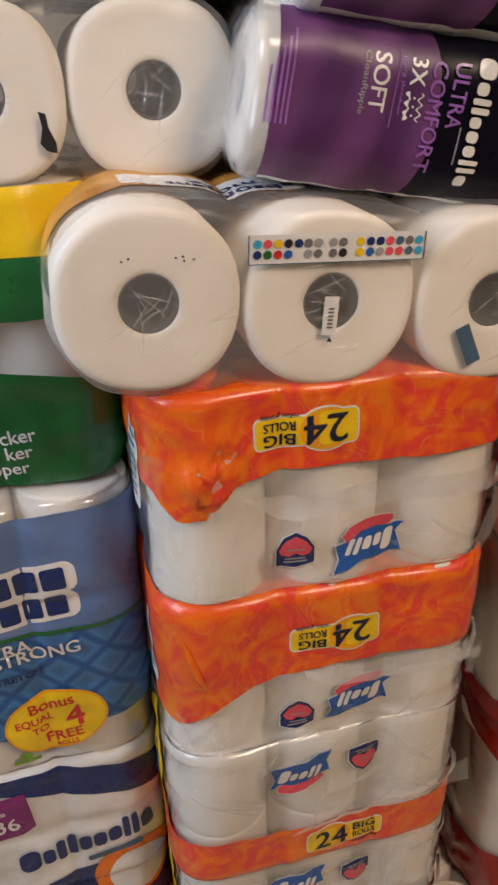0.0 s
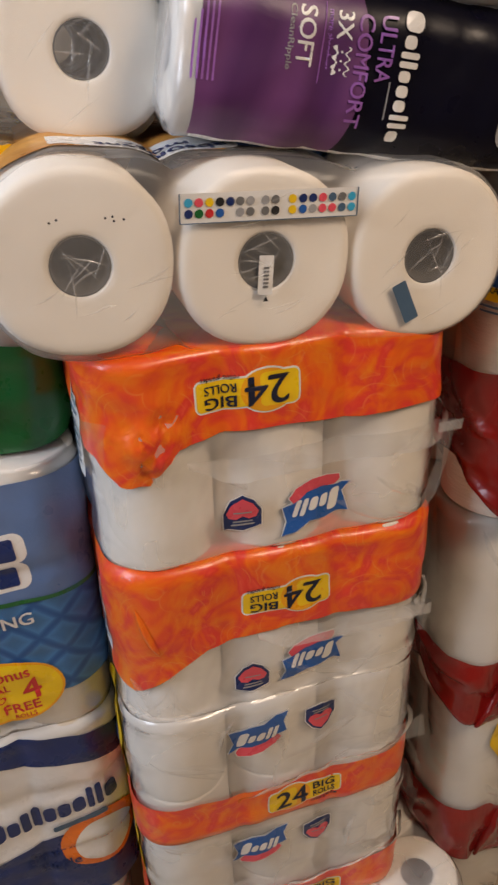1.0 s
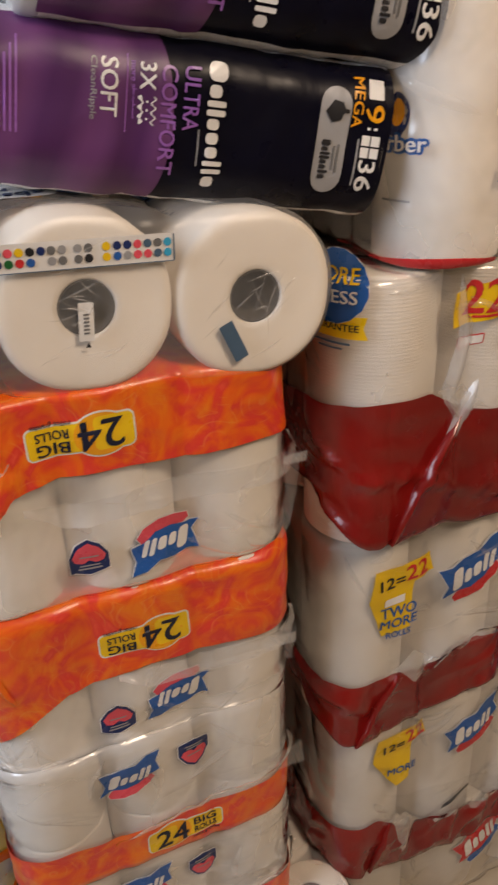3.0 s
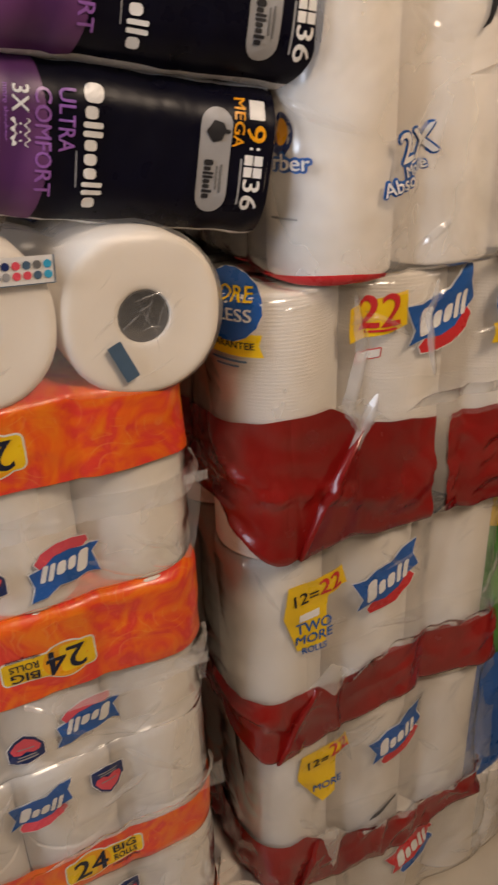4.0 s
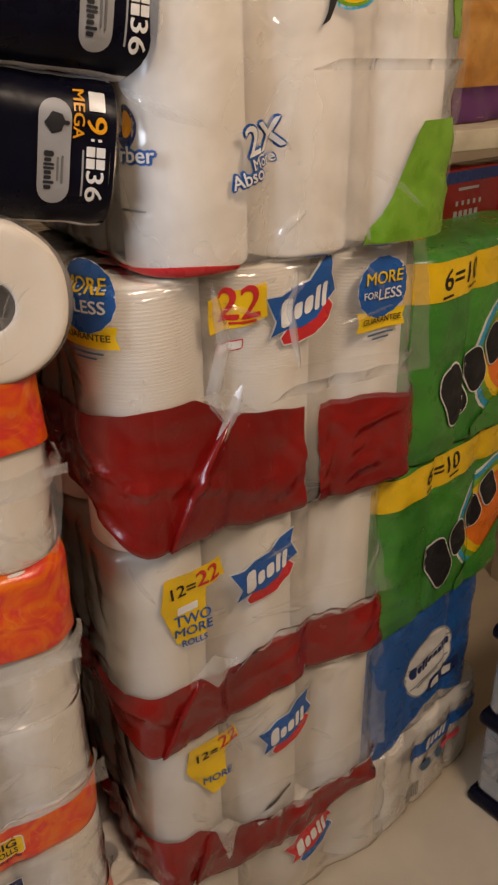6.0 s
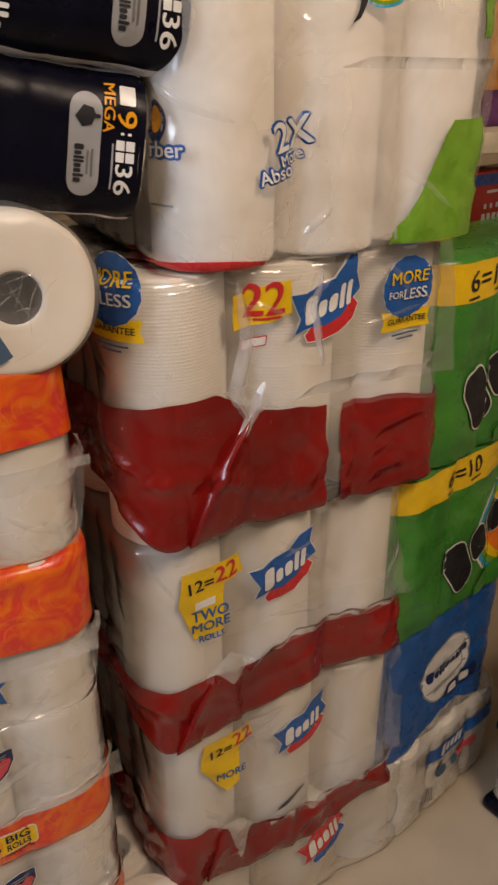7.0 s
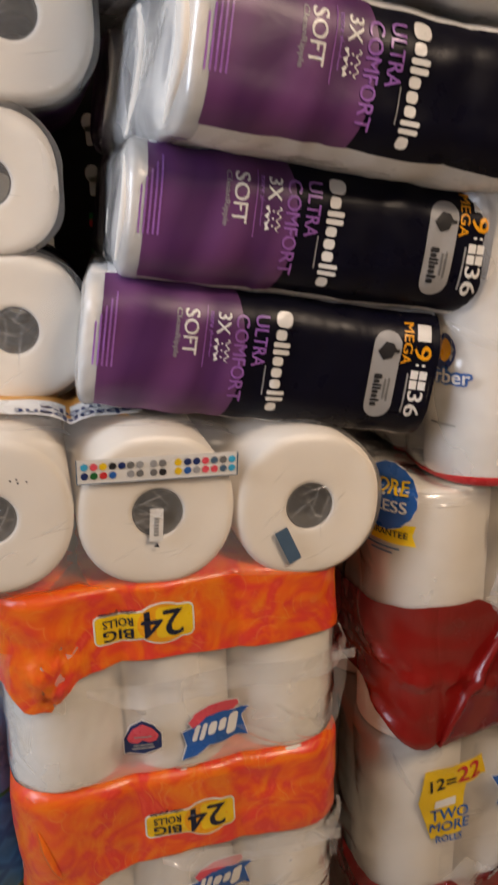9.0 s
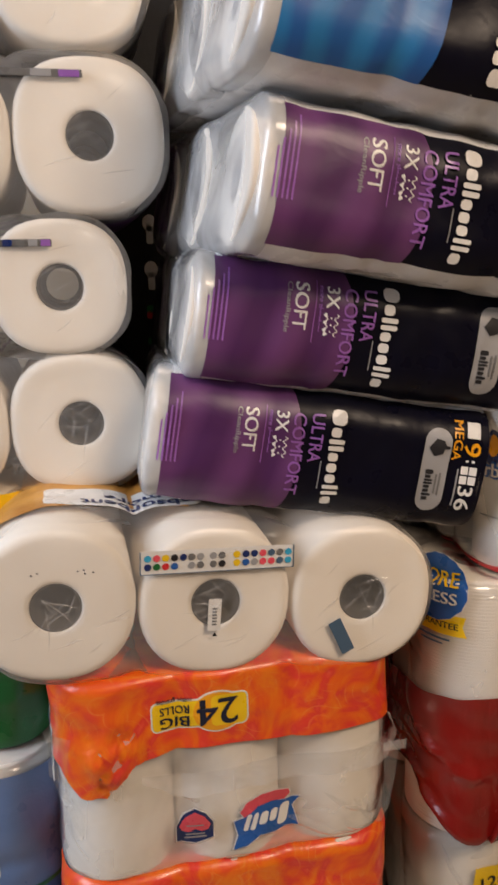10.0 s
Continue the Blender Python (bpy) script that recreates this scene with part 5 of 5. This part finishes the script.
# ---------------------------------------------------------------- the stack on the far side of the red based packs
def green_pack(m, seed, label, du=0.0):
    p, s = towel_pack(m, seed, 3, 2, 0.0600, 0.282, label, "green towel packs in the stack", "paper", 0.003)
    part("wrapper", s.whole(), M["green"], p, "green printed film")
    part("printed_film", s.sheet(-0.34, 0.34, 0.003, 0.228, 0.0012), M["green"], p, "green printed film")
    part("printed_film", s.sheet(-0.34, 0.34, 0.226, lambda u: 0.276, 0.0018), M["yellow"], p, "yellow printed film")
    art(p, s, "lettering", fitted("6=10", 0.078, 0.027), "ink", -0.118 + du, 0.254, 4, 4)
    art(p, s, "small_print", pieces(rrect(0.02, 0.003, 0.001, -0.03), rrect(0.024, 0.003, 0.001, 0.028)), "ink", -0.118 + du, 0.233, 4, 4)
    for k, (mt, w) in enumerate((("white", 0.230), ("cyan", 0.220), ("lime", 0.200), ("yellow", 0.178), ("orangeink", 0.150))):
        art(p, s, "rainbow_arc", polys(oval(w, w * 0.90)), mt, 0.050 + du, 0.120, 1.6 + 0.5 * k, 0)
    part("printed_film", s.sheet(-0.055 + du, 0.20 + du, 0.004, lambda u: min(0.15, 0.022 + 0.55 * (u - du + 0.055)), 0.0048), M["green"], p, "green printed film")
    for mat, grow, level in (("white", 0.004, 7), ("ink", 0.0, 8)):
        b = bars([(0.050 + grow, 1.25), (0.042 + grow, 0.85), (0.040 + grow, 0.8), (0.040 + grow, 0.8)], 0.074 + grow, 0.008 - grow, 0.12, 0.42)
        for one in b:
            for w in one.verts:
                w.co.x += 0.10
        art(p, s, "brand_edge" if grow else "brand_bar", b, mat, -0.126 + du, 0.066, level, 36)
    return p, s


RT = 14
cosr, sinr = math.cos(math.radians(RT)), math.sin(math.radians(RT))


def beside(x_left, y_left, z, w, d):
    """A pack turned a little away, from the place of its near front corner."""
    return Matrix.Translation((x_left, y_left, z)) @ pose(0, 0, 0, 0, 0, RT) @ Matrix.Translation((w / 2, d / 2, 0))


green_pack(beside(0.848, 0.590, 0.742, 0.36, 0.24), 71, "green paper towel pack with yellow top, stacked on a like pack", 0.020)
green_pack(beside(0.806, 0.585, 0.460, 0.36, 0.24), 72, "green paper towel pack with yellow top, on a blue pack", 0.076)
cb = thing("toilet_roll_pack", beside(0.812, 0.597, 0.190, 0.33, 0.33), "blue film pack of toilet rolls with a white oval", "toilet paper")
cbs = Skin(3, 3, 2, 0.055, 0.134, 73, 0.005, 0.003, 0.002, 0.9)
fill_rolls(cb, 3, 3, 2, 0.055, 0.134, keep=lambda i, j, k: j == 0 or i == 0)
part("wrapper", cbs.whole(), M["film_milky"], cb, "milky film")
part("printed_film", cbs.sheet(-0.4, 0.4, lambda u: 0.022 + 0.02 * math.sin(u * 25 + 1), 0.266, 0.0012), M["blue"], cb, "blue printed film")
art(cb, cbs, "white_oval", polys(oval(0.135, 0.130)), "silver", 0.005, 0.135, 2, 0)
art(cb, cbs, "white_oval_face", polys(oval(0.128, 0.123)), "white", 0.005, 0.135, 2.8, 0)
art(cb, cbs, "brand_bar", bars([(0.017, 1.15), (0.010, 0.85), (0.007, 1.2), (0.007, 1.2), (0.010, 0.85), (0.011, 0.85), (0.010, 0.85), (0.005, 1.25), (0.005, 1.25), (0.010, 0.85)], 0.020, 0.002), "navy", 0.006, 0.142, 4, 8)
art(cb, cbs, "swoosh", polys(arch(rrect(0.12, 0.002, 0.0008), -3)), "navy", 0.006, 0.165, 4, 8)
art(cb, cbs, "swoosh", polys(arch(rrect(0.11, 0.002, 0.0008), -3)), "navy", 0.006, 0.120, 4, 8)
art(cb, cbs, "small_print", polys(rrect(0.06, 0.004, 0.0015)), "silver", 0.000, 0.104, 4, 8)
art(cb, cbs, "count_panel", polys(rrect(0.09, 0.032, 0.010)), "navy", 0.052, 0.080, 4, 8)
art(cb, cbs, "count_square", pieces(rrect(0.022, 0.018, 0.003, -0.025), rrect(0.022, 0.018, 0.003, 0.010)), "white", 0.052, 0.080, 5.4, 8)
sp = thing("toilet_roll_pack", beside(0.845, 0.592, 0.0, 0.33, 0.33), "white toilet roll pack with a blue band on the floor", "toilet paper")
sps = Skin(3, 3, 2, 0.055, 0.0945, 74, 0.006, 0.003, 0.002, 0.9)
fill_rolls(sp, 3, 3, 2, 0.055, 0.0945, keep=lambda i, j, k: j == 0 or i == 0)
part("wrapper", sps.whole(), M["film_milky"], sp, "milky film")
art(sp, sps, "blue_band", polys(rrect(0.20, 0.030, 0.002)), "blue", 0.030, 0.142, 2, 0)
art(sp, sps, "brand_bar", bars([(0.012, 1.2), (0.010, 0.85), (0.010, 0.85), (0.007, 1.2), (0.007, 1.2)], 0.020, 0.003, 0.25), "white", 0.000, 0.144, 4, 4)
art(sp, sps, "printed_patch", pieces(oval(0.030, 0.024, -0.02), oval(0.022, 0.020, 0.02)), "steel", 0.00, 0.088, 2)
art(sp, sps, "printed_patch", polys(rrect(0.06, 0.016, 0.003, 0.04)), "pink", 0.02, 0.095, 2)
art(sp, sps, "bar_code", pieces(*[rrect(0.0022, 0.036, 0.0003, 0.0042 * k) for k in range(9)]), "grey", -0.075, 0.046, 2)

# clear drawer tower with black rails
dt = thing("drawer_tower", pose(1.247, 0.460, 0.0, 0, 0, 9), "clear plastic drawer tower with black rails on the floor", "drawers")
CLEAR = clear_film("clear_rigid_plastic", 0.10, 0.35, 0.2, 0.15)
for k, z in enumerate((0.0, 0.19, 0.38)):
    part("rail", box(0.34, 0.30, 0.026, 0.010, (0, 0, z)), M["black"], dt, "black plastic rail")
for z in (0.026, 0.216):
    part("drawer", box(0.32, 0.28, 0.160, 0.014, (0, 0, z)), CLEAR, dt, "clear plastic drawer")

# shelf with boxed goods beyond the stacks
sh = thing("shelf", pose(1.30, 0.90, 0.0), "cream painted shelf beyond the stacked packs", "shelf")
CREAM = plain("cream_paint", (0.62, 0.55, 0.42), 0.5)
part("board", box(0.60, 0.30, 0.028, 0.002, (0, 0, 0.965)), CREAM, sh)
part("board", box(0.60, 0.30, 0.028, 0.002, (0, 0, 1.118)), CREAM, sh)
part("upright", box(0.02, 0.30, 1.40, 0.002, (-0.312, 0, 0)), CREAM, sh)
part("upright", box(0.02, 0.30, 1.40, 0.002, (0.312, 0, 0)), CREAM, sh)
for k in range(2):
    b = thing("toothpaste_box", pose(1.13 + 0.215 * k, 0.80, 0.993, 0, 0, 10), "dark red glossy carton with pale print on a shelf", "carton", "cartons on the shelf")
    part("carton", box(0.21, 0.05, 0.100, 0.002), M["red"], b)
    part("top_stripe", box(0.2106, 0.0506, 0.016, 0.0, (0, 0, 0.081)), M["navy"], b, "dark blue stripe", False)
    pr = polys(*[rrect(0.006, 0.007, 0.001, -0.072 + 0.014 * i, 0.010) for i in range(5)], *[rrect(0.0085, 0.011, 0.0015, -0.074 + 0.0125 * i, -0.006) for i in range(5)],
               rrect(0.058, 0.003, 0.001, -0.048, -0.020), rrect(0.090, 0.0012, 0.0004, -0.05, -0.030), rrect(0.050, 0.004, 0.001, -0.046, 0.030))
    for v in pr.verts:
        v.co = Vector((v.co.x, -0.0258, v.co.y + 0.042))
    part("small_print", pr, M["silver"], b, "", False)
bag = thing("snack_bag", pose(1.14, 0.86, 1.146, 0, 0, 10), "orange and purple foil bag on the shelf", "bag")
bsk = Skin(3, 1, 1, 0.03, 0.16, 81, 0.0, 0, 0.006, 0.9)
part("foil", bsk.whole(), M["brown"], bag)
part("printed_base", bsk.sheet(-0.2, 0.2, 0.002, 0.05, 0.001), M["purple"], bag)
